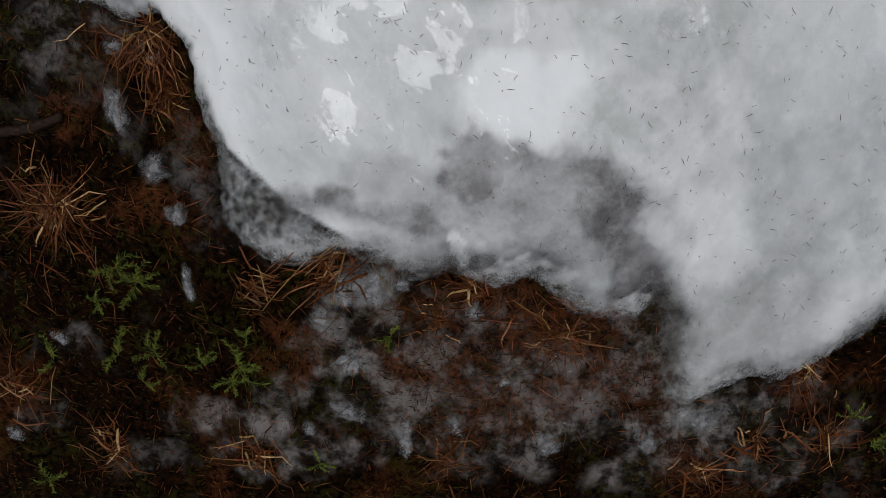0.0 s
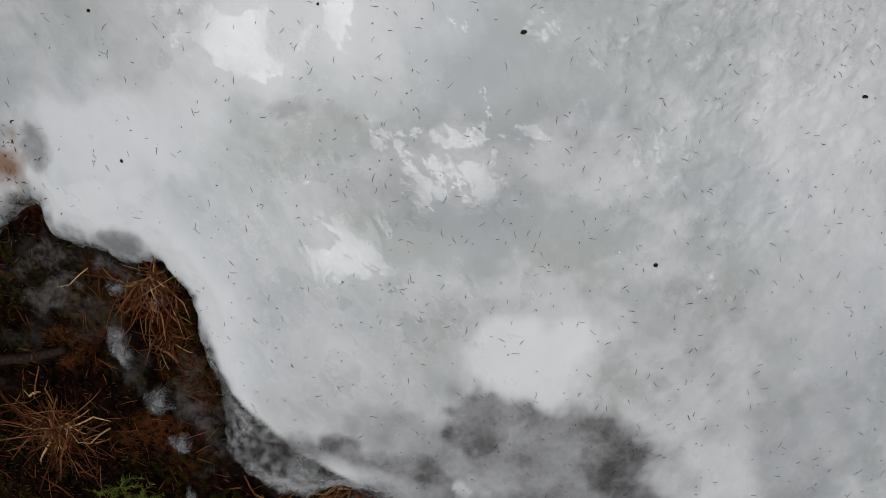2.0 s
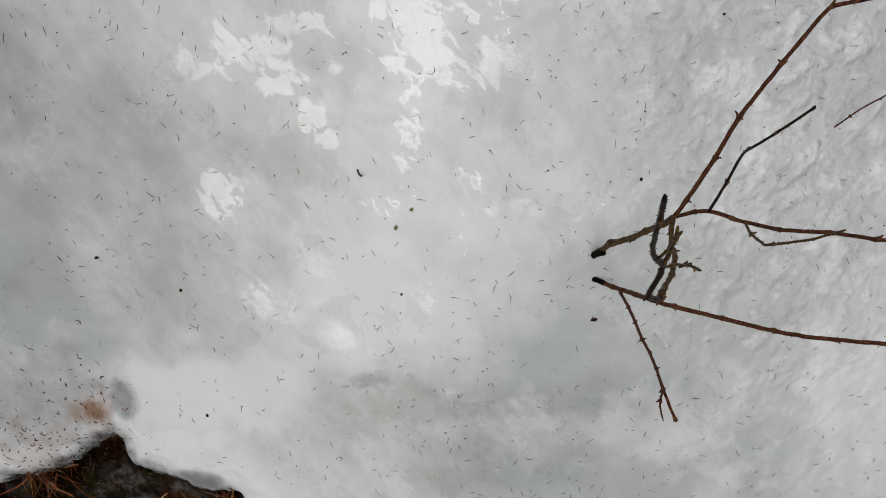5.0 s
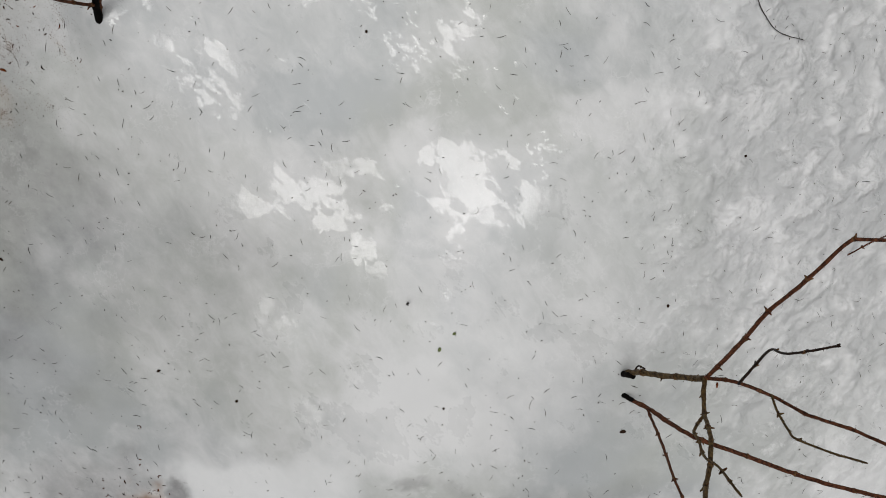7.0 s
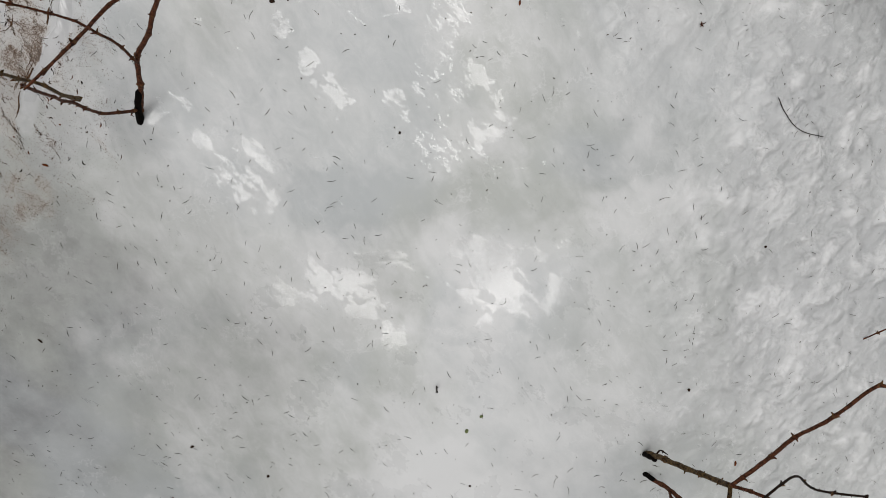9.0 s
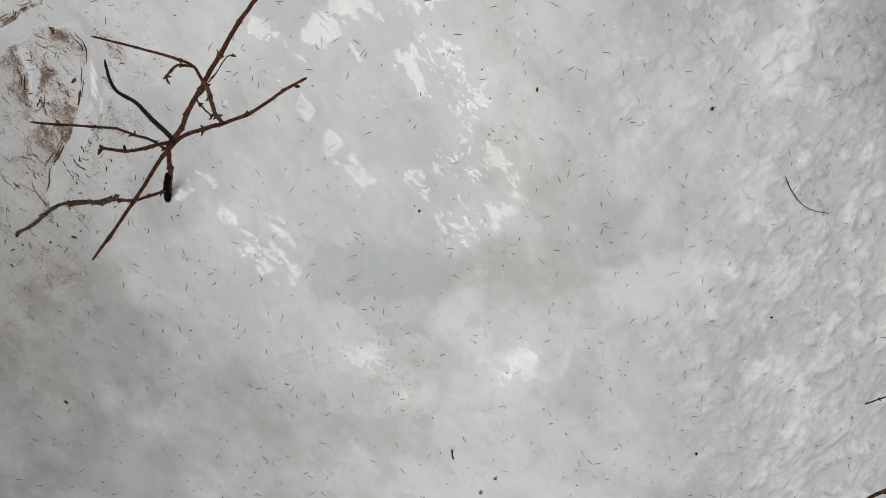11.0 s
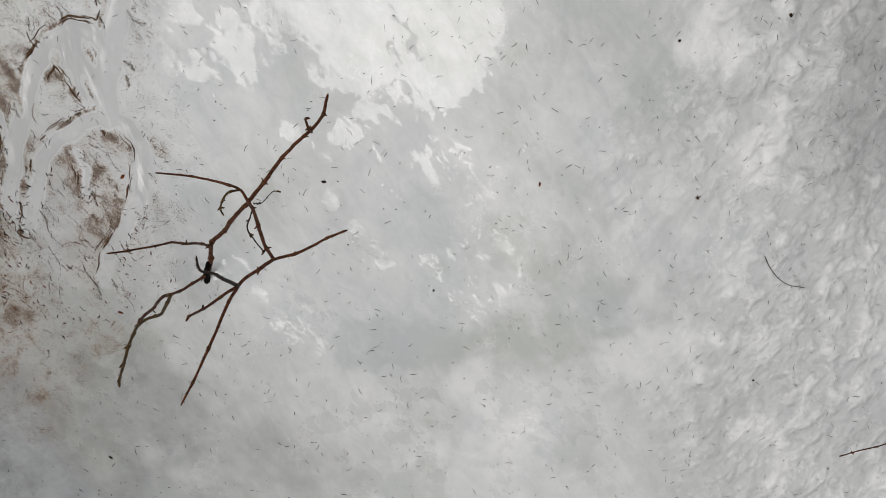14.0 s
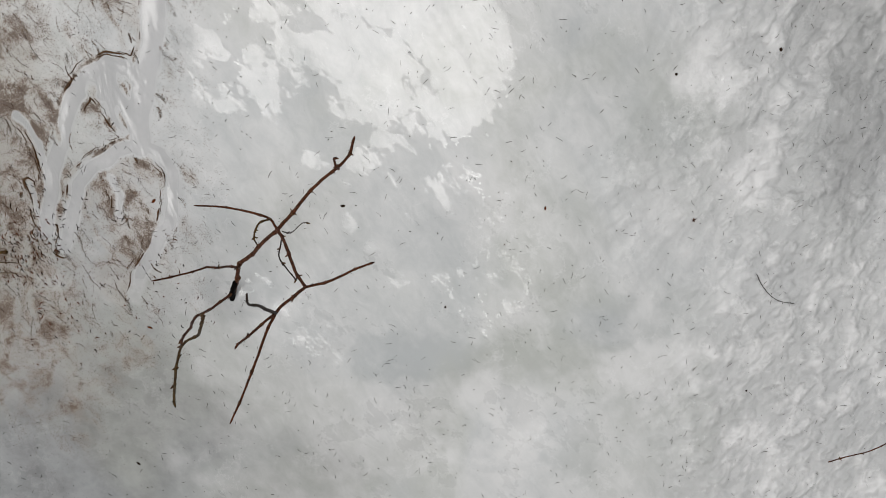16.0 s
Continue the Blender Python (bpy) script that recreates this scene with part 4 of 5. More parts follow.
limb(shrub_c, "branch", [K9, (-0.530, 1.420, 0.470), (-0.529, 1.435, 0.500), (-0.532, 1.444, 0.522), (-0.527, 1.458, 0.540), (-0.525, 1.464, 0.545)], 0.0027, 0.0011, DARK_BARK, "dark withered branch stub", 0.3, 27)
limb(shrub_c, "branch", [B1, (-0.677, 1.386, 0.170), (-0.693, 1.403, 0.260), (-0.719, 1.412, 0.338)], 0.0024, 0.0013, BARK, "", 0.045, 28)
limb(shrub_c, "branch", [TOP, (-0.592, 1.478, 0.228), (-0.644, 1.492, 0.240), (-0.678, 1.503, 0.276)], 0.0022, 0.0013, BARK, "", 0.05, 29)
limb(shrub_c, "branch", [(-0.586, 1.474, 0.225), (-0.594, 1.475, 0.250), (-0.597, 1.465, 0.270), (-0.595, 1.458, 0.290), (-0.586, 1.452, 0.300)], 0.0019, 0.0012, GREEN_BARK, "", 0.03, 30)
limb(shrub_c, "branch", [(-0.720, 1.297, 0.03), (-0.730, 1.293, 0.100), (-0.727, 1.304, 0.180), (-0.707, 1.314, 0.270), (-0.683, 1.326, 0.350)], 0.0027, 0.0020, BARK, "", 0.04, 31)
limb(shrub_c, "branch", [(-0.719, 1.310, 0.190), (-0.698, 1.312, 0.236), (-0.680, 1.318, 0.300), (-0.675, 1.332, 0.358), (-0.657, 1.336, 0.420), (-0.635, 1.333, 0.480), (-0.612, 1.335, 0.537)], 0.0026, 0.0014, GREEN_BARK, "", 0.04, 32)
limb(shrub_c, "twig", [(-0.569, 1.456, 0.230), (-0.546, 1.463, 0.270), (-0.526, 1.482, 0.290), (-0.513, 1.484, 0.300)], 0.0009, 0.0005, DARK_BARK, "", 0.05, 33)
limb(shrub_c, "twig", [(-0.566, 1.448, 0.250), (-0.558, 1.438, 0.300), (-0.540, 1.428, 0.330), (-0.520, 1.420, 0.360)], 0.0012, 0.0009, DARK_BARK, "", 0.04, 34)

limb(shrub_c, "twig", [(-0.472, 1.556, 0.288), (-0.474, 1.562, 0.300), (-0.474, 1.569, 0.312), (-0.472, 1.573, 0.320), (-0.466, 1.574, 0.325)], 0.0020, 0.0016, BARK, "short hooked side shoot", 0.02, 35)

foot_d = (0.493, 0.897, top_at(0.493, 0.897) - 0.003)
shoot = tagged(empty_at("thin_shoot", foot_d), "thin dark red leafless shoot leaning out of the ice", "twig")
limb(shoot, "stem", [foot_d, (0.516, 0.928, 0.000), (0.545, 0.954, 0.020), (0.565, 0.987, 0.040), (0.602, 1.051, 0.070)], 0.0014, 0.0010, BARK, "", 0.05, 41)

STEM_LINE = [(0.288, 1.316), (0.304, 1.290), (0.334, 1.263), (0.375, 1.253)]
bent = tagged(empty_at("fallen_stem", (*STEM_LINE[0], top_at(*STEM_LINE[0]))), "thin bent dark stem lying on the ice", "twig")
limb(bent, "stem", [(p.x, p.y, top_at(p.x, p.y) + 0.0016) for p in glide([(x, y, 0) for x, y in STEM_LINE], 4)], 0.0008, 0.0006, DARK_BARK, "", 0.3, 42)


foot_e = (-0.2650, 0.8270, top_at(-0.2650, 0.8270) - 0.004)
stub = tagged(empty_at("stick", foot_e), "short black stick frozen upright in the ice", "stick")
limb(stub, "stem", [foot_e, (-0.2646, 0.834, 0.048), (-0.2637, 0.843, 0.071)], 0.0019, 0.0015, DARK_BARK, "", 0.3, 43)


# ---- loose bits on the ice ----
star = tagged(empty_at("flower_husk", (0.147, 1.426, top_at(0.147, 1.426))), "small dark red star-shaped husk on the ice", "husk")
for n, (a, ln) in enumerate(((0.5, 0.0065), (1.7, 0.0048), (3.0, 0.004), (4.3, 0.004), (5.4, 0.005))):
    leaf = tube([Vector((0, 0, 0.001)), Vector((math.cos(a) * ln * 0.5, math.sin(a) * ln * 0.5, 0.0022)), Vector((math.cos(a) * ln, math.sin(a) * ln, 0.0015))], [0.0009, 0.0010, 0.0003], 5)
    part("lobe", mesh_of("lobe", *leaf, BARK), star)


def crumb(name, at, size, mat, label, category, seed, flat=0.5, turn=0.0):
    """A small angular scrap lying on the ice."""
    bm = bmesh.new()
    bmesh.ops.create_icosphere(bm, subdivisions=2, radius=1.0)
    rng = random.Random(seed)
    off = Vector((rng.uniform(-9, 9), rng.uniform(-9, 9), 0))
    for v in bm.verts:
        v.co *= 1 + 0.35 * noise.noise(v.co * 1.3 + off)
        v.co = Vector((v.co.x * size[0] / 2, v.co.y * size[1] / 2, v.co.z * min(size) * flat))
    me = bpy.data.meshes.new(name)
    bm.to_mesh(me)
    bm.free()
    me.materials.append(mat)
    ob = new(name, me)
    ob.location = (*at, top_at(*at) + min(size) * flat * 0.5)
    ob.rotation_euler = (0, 0, turn)
    return tagged(ob, label, category, "scraps on the ice")


for n, (at, size, mat, label, name, turn) in enumerate([
    ((-0.578, 0.632), (0.006, 0.005), CRUMB, "black bark crumb on the ice", "bark_crumb", 0.3),
    ((-0.205, 0.634), (0.0045, 0.004), CRUMB, "black bark crumb on the ice", "bark_crumb", 1.3),
    ((0.112, 0.590), (0.011, 0.006), CRUMB, "brown bud scale on the ice", "bud_scale", 0.2),
    ((0.175, 0.821), (0.005, 0.006), CRUMB, "black bark crumb on the ice", "bark_crumb", 0.1),
    ((-0.187, 0.775), (0.007, 0.005), LICHEN, "small green lichen flake on the ice", "lichen_flake", 0.4),
    ((-0.212, 0.746), (0.008, 0.006), LICHEN, "small green lichen flake on the ice", "lichen_flake", 1.1),
    ((-0.513, 1.455), (0.009, 0.005), CRUMB, "dark bark flake on the ice", "bark_crumb", 0.0),
    ((-0.140, 1.453), (0.004, 0.008), RUST, "red-brown bud scale on the ice", "bud_scale", 0.0),
    ((0.092, 1.692), (0.005, 0.005), CRUMB, "black bark crumb on the ice", "bark_crumb", 0.0),
    ((0.294, 1.738), (0.006, 0.008), CRUMB, "black bark crumb on the ice", "bark_crumb", 0.5)] + [
    ((-0.323, 1.261), (0.004, 0.005), CRUMB, "black bark crumb on the ice", "bark_crumb", 0.0),
    ((-0.974, 0.891), (0.010, 0.004), CRUMB, "dark bark flake on the ice", "bark_crumb", -0.7),
    ((0.294, 1.070), (0.0045, 0.0045), CRUMB, "dark red seed on the ice", "seed", 0.0),
    ((0.681, 0.491), (0.010, 0.006), CRUMB, "black bark crumb on the ice", "bark_crumb", 0.0),
    ((0.344, 0.216), (0.008, 0.007), CRUMB, "black bark crumb on the ice", "bark_crumb", 0.4),
    ((-0.560, 0.393), (0.005, 0.006), CRUMB, "black bark crumb on the ice", "bark_crumb", 0.4),
    ((0.276, 0.673), (0.004, 0.011), RUST, "red-brown bud scale on the ice", "bud_scale", 0.0),
    ((-0.718, 0.686), (0.008, 0.005), CRUMB, "black bark crumb on the ice", "bark_crumb", 0.3),
    ((-0.867, 1.461), (0.010, 0.005), RUST, "rust-brown leaf scrap on the ice", "leaf_scrap", 0.7),
    ((-0.907, 1.206), (0.011, 0.004), RUST, "rust-brown leaf scrap on the ice", "leaf_scrap", -0.3),
]):
    crumb(name, at, size, mat, label, name.replace("_", " "), 100 + n, 0.35, turn)


def strewn(name, label, category, spots, length, width, mat, seed, lift, height=None, bend=0.25, tilt=0.0):
    """Many thin needles or straws in one mesh, lying where they fell."""
    rng = np.random.RandomState(seed)
    n = len(spots)
    x, y = spots[:, 0], spots[:, 1]
    h = height if height is not None else ice_top
    a = rng.uniform(0, math.pi, n)
    ln = rng.uniform(length[0], length[1], n)
    w = rng.uniform(width[0], width[1], n)
    curl = rng.uniform(-bend, bend, n) * ln
    rise = rng.uniform(0, tilt, n) * ln
    verts = []
    for k, s in enumerate((-0.5, -0.17, 0.17, 0.5)):
        across = curl * (1 - (2 * s) ** 2)
        px = x + np.cos(a) * s * ln - np.sin(a) * across
        py = y + np.sin(a) * s * ln + np.cos(a) * across
        pz = h(px, py) + lift + rise * (s + 0.5)
        taper = 0.45 if k in (0, 3) else 1.0
        for ox, oz in ((-0.5, 0.0), (0.5, 0.0), (0.0, 0.8)):
            verts.append(np.stack([px - np.sin(a) * ox * w * taper, py + np.cos(a) * ox * w * taper, pz + oz * w * taper], 1))
    co = np.stack(verts, 1).reshape(-1, 3)
    pattern = []
    for k in range(3):
        for e in range(3):
            p, q = k * 3 + e, k * 3 + (e + 1) % 3
            pattern.append((p, q, q + 3, p + 3))
    faces = (np.arange(n)[:, None, None] * 12 + np.array(pattern)[None]).reshape(-1, 4)
    me = mesh_of(name, co, faces.tolist(), mat)
    return tagged(new(name, me), label, category, kind="stuff")


rng = np.random.RandomState(3)
pts = np.stack([rng.uniform(-1.6, 1.2, 3000), rng.uniform(-0.6, 2.2, 3000)], 1)
d = ice_inside(pts[:, 0], pts[:, 1])
few = smooth(-0.6, 0.2, pts[:, 1])
pts = pts[(d > 0.015) & (rng.uniform(0, 1, len(pts)) < 0.35 + 0.65 * few)]
strewn("spruce_needles", "dry grey-brown spruce needles scattered over wet ice", "needles", pts, (0.006, 0.0150), (0.0005, 0.0009), NEEDLE, 4, 0.0003, None, 0.14)
pts = np.stack([rng.uniform(-1.6, 1.2, 2600), rng.uniform(-0.6, 2.2, 2600)], 1)
pts = pts[ice_inside(pts[:, 0], pts[:, 1]) > 0.01]
strewn("fine_specks", "tiny dark specks of bark dust on the ice", "specks", pts, (0.0012, 0.004), (0.0008, 0.0016), CRUMB, 6, 0.0002)

pts = np.concatenate([np.stack([rng.normal(cx, sx, n), rng.normal(cy, sy, n)], 1) for (cx, cy), sx, sy, n in [
    ((-0.908, 0.290), 0.09, 0.045, 90), ((-0.773, 0.397), 0.04, 0.05, 40), ((-0.943, 0.338), 0.06, 0.05, 40), ((-1.130, 1.342), 0.045, 0.05, 150), ((-1.161, 1.387), 0.03, 0.05, 70), ((-1.083, 1.226), 0.05, 0.05, 40), ((-0.870, 1.278), 0.05, 0.06, 30)]])
pts = pts[ice_inside(pts[:, 0], pts[:, 1]) > 0.008]
strewn("leaf_crumbs", "rust-brown leaf and bark crumbs strewn over dirty ice", "crumbs", pts, (0.0025, 0.010), (0.0008, 0.0022), RUST, 9, 0.0002, None, 0.3)

# Silt: fine grains in streaks, and thick crescents of it along the rills' banks.
pts = np.stack([rng.uniform(-1.6, -0.55, 170000), rng.uniform(0.5, 2.15, 170000)], 1)
weight = silt_field(pts[:, 0], pts[:, 1]) * (0.2 + 0.8 * smooth(0.8, 1.3, pts[:, 1]))
clump = smooth(-0.10, 0.40, fbm(pts[:, 0], pts[:, 1], 0.05, 4, 59, 0.7)) * 1.5
grains = [pts[rng.uniform(0, 1, len(pts)) < weight ** 2 * 0.95 * clump]]
seeds = np.stack([rng.uniform(-1.45, -0.72, 4000), rng.uniform(1.15, 2.1, 4000)], 1)
gap = rill_distance(seeds[:, 0], seeds[:, 1])
seeds = seeds[(gap > 0.001) & (gap < 0.016) & (rng.uniform(0, 1, len(seeds)) < smooth(-0.62, -0.95, seeds[:, 0]))][:46]
for cx, cy in seeds:
    n, long, wide = rng.randint(60, 300), rng.uniform(0.005, 0.022), rng.uniform(0.0006, 0.0026)
    a, bow = radians(-66) + rng.normal(0, 0.35), rng.uniform(-0.4, 0.4)
    s = rng.uniform(-1, 1, n)
    off = bow * long * (1 - s * s) + rng.normal(0, 1, n) * wide * (1.1 - s * s) - np.abs(rng.normal(0, 1, n)) * wide
    grains.append(np.stack([cx + math.cos(a) * s * long - math.sin(a) * off, cy + math.sin(a) * s * long + math.cos(a) * off], 1))
for _ in range(2300):
    cx, cy = rng.uniform(-1.5, -0.87), rng.uniform(1.1, 2.1)
    if rng.uniform() > silt_field(np.array([cx]), np.array([cy]))[0] * 1.1 * smooth(1.1, 1.35, cy):
        continue
    n, long = rng.randint(14, 60), rng.uniform(0.004, 0.022)
    a, s = radians(-54) + rng.normal(0, 0.5), rng.uniform(-1, 1, n)
    off = rng.uniform(-0.3, 0.3) * long * (1 - s * s) + 0.0016 * fbm(s * 5 + cx * 90, s * 0 + cy * 90, 1.0, 3, 95) + rng.normal(0, 0.0006, n)
    line = np.stack([cx + math.cos(a) * s * long - math.sin(a) * off, cy + math.sin(a) * s * long + math.cos(a) * off], 1)
    grains.append(line[rill_distance(line[:, 0], line[:, 1]) > 0.0])
belt = np.stack([rng.normal(-0.795, 0.034, 9000), rng.uniform(1.36, 1.92, 9000)], 1)
grains.append(belt[(fbm(belt[:, 0], belt[:, 1], 0.024, 4, 96, 0.7) > 0.16) & (rill_distance(belt[:, 0], belt[:, 1]) > 0.001)])
GRAINS = np.concatenate(grains)
strewn("silt_grains", "fine brown silt grains washed together on the ice", "silt", GRAINS, (0.0005, 0.0012), (0.0004, 0.0007), GRIT, 7, 0.0001)
pts = np.stack([rng.uniform(-1.5, -0.70, 9000), rng.uniform(0.95, 2.1, 9000)], 1)
gap = rill_distance(pts[:, 0], pts[:, 1])
pts = pts[(np.abs(gap - 0.002) < 0.006) & (fbm(pts[:, 0], pts[:, 1], 0.09, 2, 57) > 0.0)][:150]
strewn("bark_bits", "dark brown bark bits stranded along the rills", "bark bits", pts, (0.003, 0.009), (0.0008, 0.0020), CRUMB, 8, 0.0002, None, 0.14)



def silt_ridge(seed):
    """A thin dark ridge of silt stranded along a bank, following it for a few centimetres."""
    r = random.Random(seed)
    one = lambda x, y: float(rill_distance(np.array([x]), np.array([y]))[0])
    for _ in range(60):
        x, y = r.uniform(-1.30, -0.74), r.uniform(1.25, 2.0)
        d = one(x, y)
        if not 0.0 < d < 0.012:
            continue
        gx, gy = (one(x + 0.002, y) - d) / 0.002, (one(x, y + 0.002) - d) / 0.002
        if gx > -0.35:
            continue
        break
    else:
        return None
    line, sign = [], r.choice((1, -1))
    for n in range(r.randint(5, 15)):
        line.append(Vector((x, y, top_at(x, y) + 0.0004)))
        here = one(x, y)
        gx, gy = (one(x + 0.002, y) - here) / 0.002, (one(x, y + 0.002) - here) / 0.002
        k = math.hypot(gx, gy) + 1e-6
        x += 0.0036 * (-gy / k * sign) + r.uniform(-0.0007, 0.0007) + (d - here) * gx / k * 0.7
        y += 0.0036 * (gx / k * sign) + r.uniform(-0.0007, 0.0007) + (d - here) * gy / k * 0.7
    wide = r.choice((0.0005, 0.0007, 0.0010, 0.0017))
    count = len(line) - 1
    return line, [wide * (0.25 + math.sin(math.pi * (0.08 + 0.86 * n / count)) * r.uniform(0.5, 1.1)) for n in range(count + 1)]


verts, faces = [], []
for n in range(60):
    ridge = silt_ridge(900 + n)
    if ridge:
        tube(*ridge, 5, verts, faces)
tagged(new("silt_ridges", mesh_of("silt_ridges", verts, faces, RIDGE)), "thin dark brown silt ridges along melt channels", "silt", kind="stuff")

# ---- the soil's cover ----
def on_soil(n, seed):
    r = np.random.RandomState(seed)
    p = np.stack([r.uniform(-1.75, 1.25, n), r.uniform(-1.3, 0.45, n)], 1)
    return p[ice_inside(p[:, 0], p[:, 1]) < 0.004]


p = on_soil(42000, 11)
p = p[np.random.RandomState(19).uniform(0, 1, len(p)) < 0.12 + rust_field(p[:, 0], p[:, 1])]
strewn("needle_litter", "rust-red needle and moss litter on dark soil", "litter", p, (0.006, 0.022), (0.0008, 0.0017), RUST, 12, 0.002, soil_top, 0.06, 0.5)
p = on_soil(30000, 17)
p = p[fbm(p[:, 0], p[:, 1], 0.25, 3, 16) > -0.2]
strewn("moss_tips", "dark green-brown moss tips covering wet soil", "moss", p, (0.004, 0.012), (0.0008, 0.0018), MOSS, 18, 0.002, soil_top, 0.3, 1.0)
p = on_soil(3600, 13)
strewn("straw_litter", "short pale straw bits strewn on the soil", "straw", p, (0.008, 0.050), (0.0007, 0.0017), STRAW, 14, 0.004, soil_top, 0.025, 0.25)


def blade_mesh(seed, mat):
    """One dead grass blade, a metre long along x, to be scaled down."""
    rng = random.Random(seed)
    bow, kink, at = rng.uniform(0.02, 0.10), rng.choice((-0.55, -0.18, -0.08, 0.0, 0.08, 0.18, 0.3)), rng.uniform(0.35, 0.85)
    line = []
    for k in range(8):
        s = k / 7
        line.append(Vector((s, 0.06 * math.sin(3 * s) * kink + max(0, s - at) * kink, bow * math.sin(math.pi * s) + 0.02)))
    w = 0.013
    return mesh_of("blade", *tube(line, [w, w * 1.1, w * 1.1, w, w, w * 0.9, w * 0.7, w * 0.3], 4), mat)


BLADES = [blade_mesh(n, (DEAD_STRAW, BROWN_STRAW, BROWN_STRAW, RED_STRAW, PALE_STRAW, BROWN_STRAW, DEAD_STRAW, RED_STRAW, BROWN_STRAW)[n % 9]) for n in range(18)]


def tussock(at, reach, count, heading, spread, seed, label):
    """Dead grass that fans out from one root over the ground."""
    rng = random.Random(seed)
    z = float(soil_top(np.array([at[0]]), np.array([at[1]]))[0])
    thing = tagged(empty_at("grass_tussock", (*at, z)), label, "grass", "dead grass tussocks")
    for n in range(int(count * 1.6)):
        a = heading + rng.gauss(0, spread)
        r0 = abs(rng.gauss(0, 0.26 * reach))
        b = rng.uniform(0, 6.28)
        ln = reach * rng.choice((0.15, 0.25, 0.35, 0.45, 0.62)) * rng.uniform(0.8, 1.15)
        x, y = math.cos(b) * r0, math.sin(b) * r0
        up = float(soil_top(np.array([at[0] + x]), np.array([at[1] + y]))[0]) - z
        if rng.random() < 0.4:
            a += rng.uniform(-2.2, 2.2)
        end = np.array([at[0] + x + math.cos(a) * ln]), np.array([at[1] + y + math.sin(a) * ln])
        if ice_inside(*end)[0] > 0.012:
            continue
        ob = part("blade", rng.choice(BLADES), thing)
        thick = rng.uniform(0.35, 1.0) * 0.10
        ob.matrix_basis = pose(x, y, up + rng.uniform(0.001, 0.010), rng.uniform(-50, 50), rng.uniform(-16, 5), math.degrees(a)) @ Matrix.Diagonal((ln, thick * rng.choice((0.6, 1.0, 1.5, 2.4)), thick * 0.7, 1))
    return thing


FAN = "dead straw-brown grass tussock fanned out on the soil"
for n, (at, reach, count, heading, spread, label) in enumerate([
    ((-0.816, -0.167), 0.19, 190, 0.0, 2.6, FAN),
    ((-0.548, 0.164), 0.16, 90, -1.1, 0.7, "dead brown grass bent over beside the ice edge"),
    ((-0.595, 0.146), 0.12, 45, -1.75, 0.3, "dead brown grass bent over beside the ice edge"),
    ((-0.546, 0.055), 0.11, 45, -1.1, 0.8, "dead brown grass bent over beside the ice edge"),
    ((-0.205, -0.244), 0.22, 55, 3.5, 0.35, "dead straw-coloured grass lying flat on the soil"),
    ((-0.239, -0.261), 0.12, 40, -1.9, 0.5, FAN),
    ((-0.019, -0.370), 0.09, 45, 0.8, 2.0, FAN),
    ((0.206, -0.400), 0.15, 80, -0.6, 1.3, FAN),
    ((0.514, -0.706), 0.13, 70, 1.0, 2.0, FAN),
    ((0.717, -0.481), 0.10, 60, -1.2, 1.1, FAN),
    ((-0.754, -0.711), 0.12, 60, 1.2, 1.8, FAN)] + [
    ((-0.409, -0.691), 0.12, 50, 1.0, 1.5, FAN),
    ((-0.004, -0.666), 0.13, 45, 0.5, 1.8, FAN),
    ((-0.981, -0.582), 0.17, 45, 0.2, 0.8, FAN),
    ((0.631, -0.647), 0.09, 40, 2.0, 1.2, FAN),
    ((0.785, -0.654), 0.16, 50, 1.8, 0.8, FAN),
    ((-0.947, 0.222), 0.14, 50, -1.0, 0.7, "dead brown grass bent over beside the ice edge"),
    ((0.050, -0.306), 0.10, 45, 3.3, 0.7, FAN),
    ((-0.404, -0.324), 0.14, 40, 0.1, 0.4, "dead straw-coloured grass lying flat on the soil"),
]):
    tussock(at, reach, count, heading, spread, 200 + n, label)


def sprig(at, size, seed):
    """A small green shoot of feathery fronds."""
    rng = random.Random(seed)
    z = float(soil_top(np.array([at[0]]), np.array([at[1]]))[0])
    thing = tagged(empty_at("green_sprig", (*at, z)), "small fresh green feathery sprig growing from the soil", "plant", "green sprigs")
    for _ in range(rng.randint(3, 6)):
        a = rng.uniform(0, 6.28)
        curl = rng.uniform(-0.9, 0.9)
        reach = size * rng.uniform(0.6, 1.25)

        def along(s):
            b = a + curl * s
            return Vector((math.cos(b) * reach * s, math.sin(b) * reach * s, 0.006 + reach * 0.5 * s * (1.1 - s)))

        verts, faces = tube([along(k / 6) for k in range(7)], [0.0006] * 6 + [0.0003], 4)
        for k in range(2, 24):
            s = k / 24
            p, b = along(s), a + curl * s
            for sgn in (1, -1):
                if rng.random() < 0.3:
                    continue
                ln = reach * rng.uniform(0.10, 0.36) * (1 - 0.5 * s)
                c = b + sgn * rng.uniform(0.4, 1.2)
                out = Vector((math.cos(c), math.sin(c), rng.uniform(-0.3, 0.5))).normalized()
                tube([p, p + out * ln * 0.6, p + out * ln - Vector((0, 0, ln * 0.2))], [0.0004, 0.0010, 0.0003], 3, verts, faces)
        part("frond", mesh_of("frond", verts, faces, GREEN), thing)


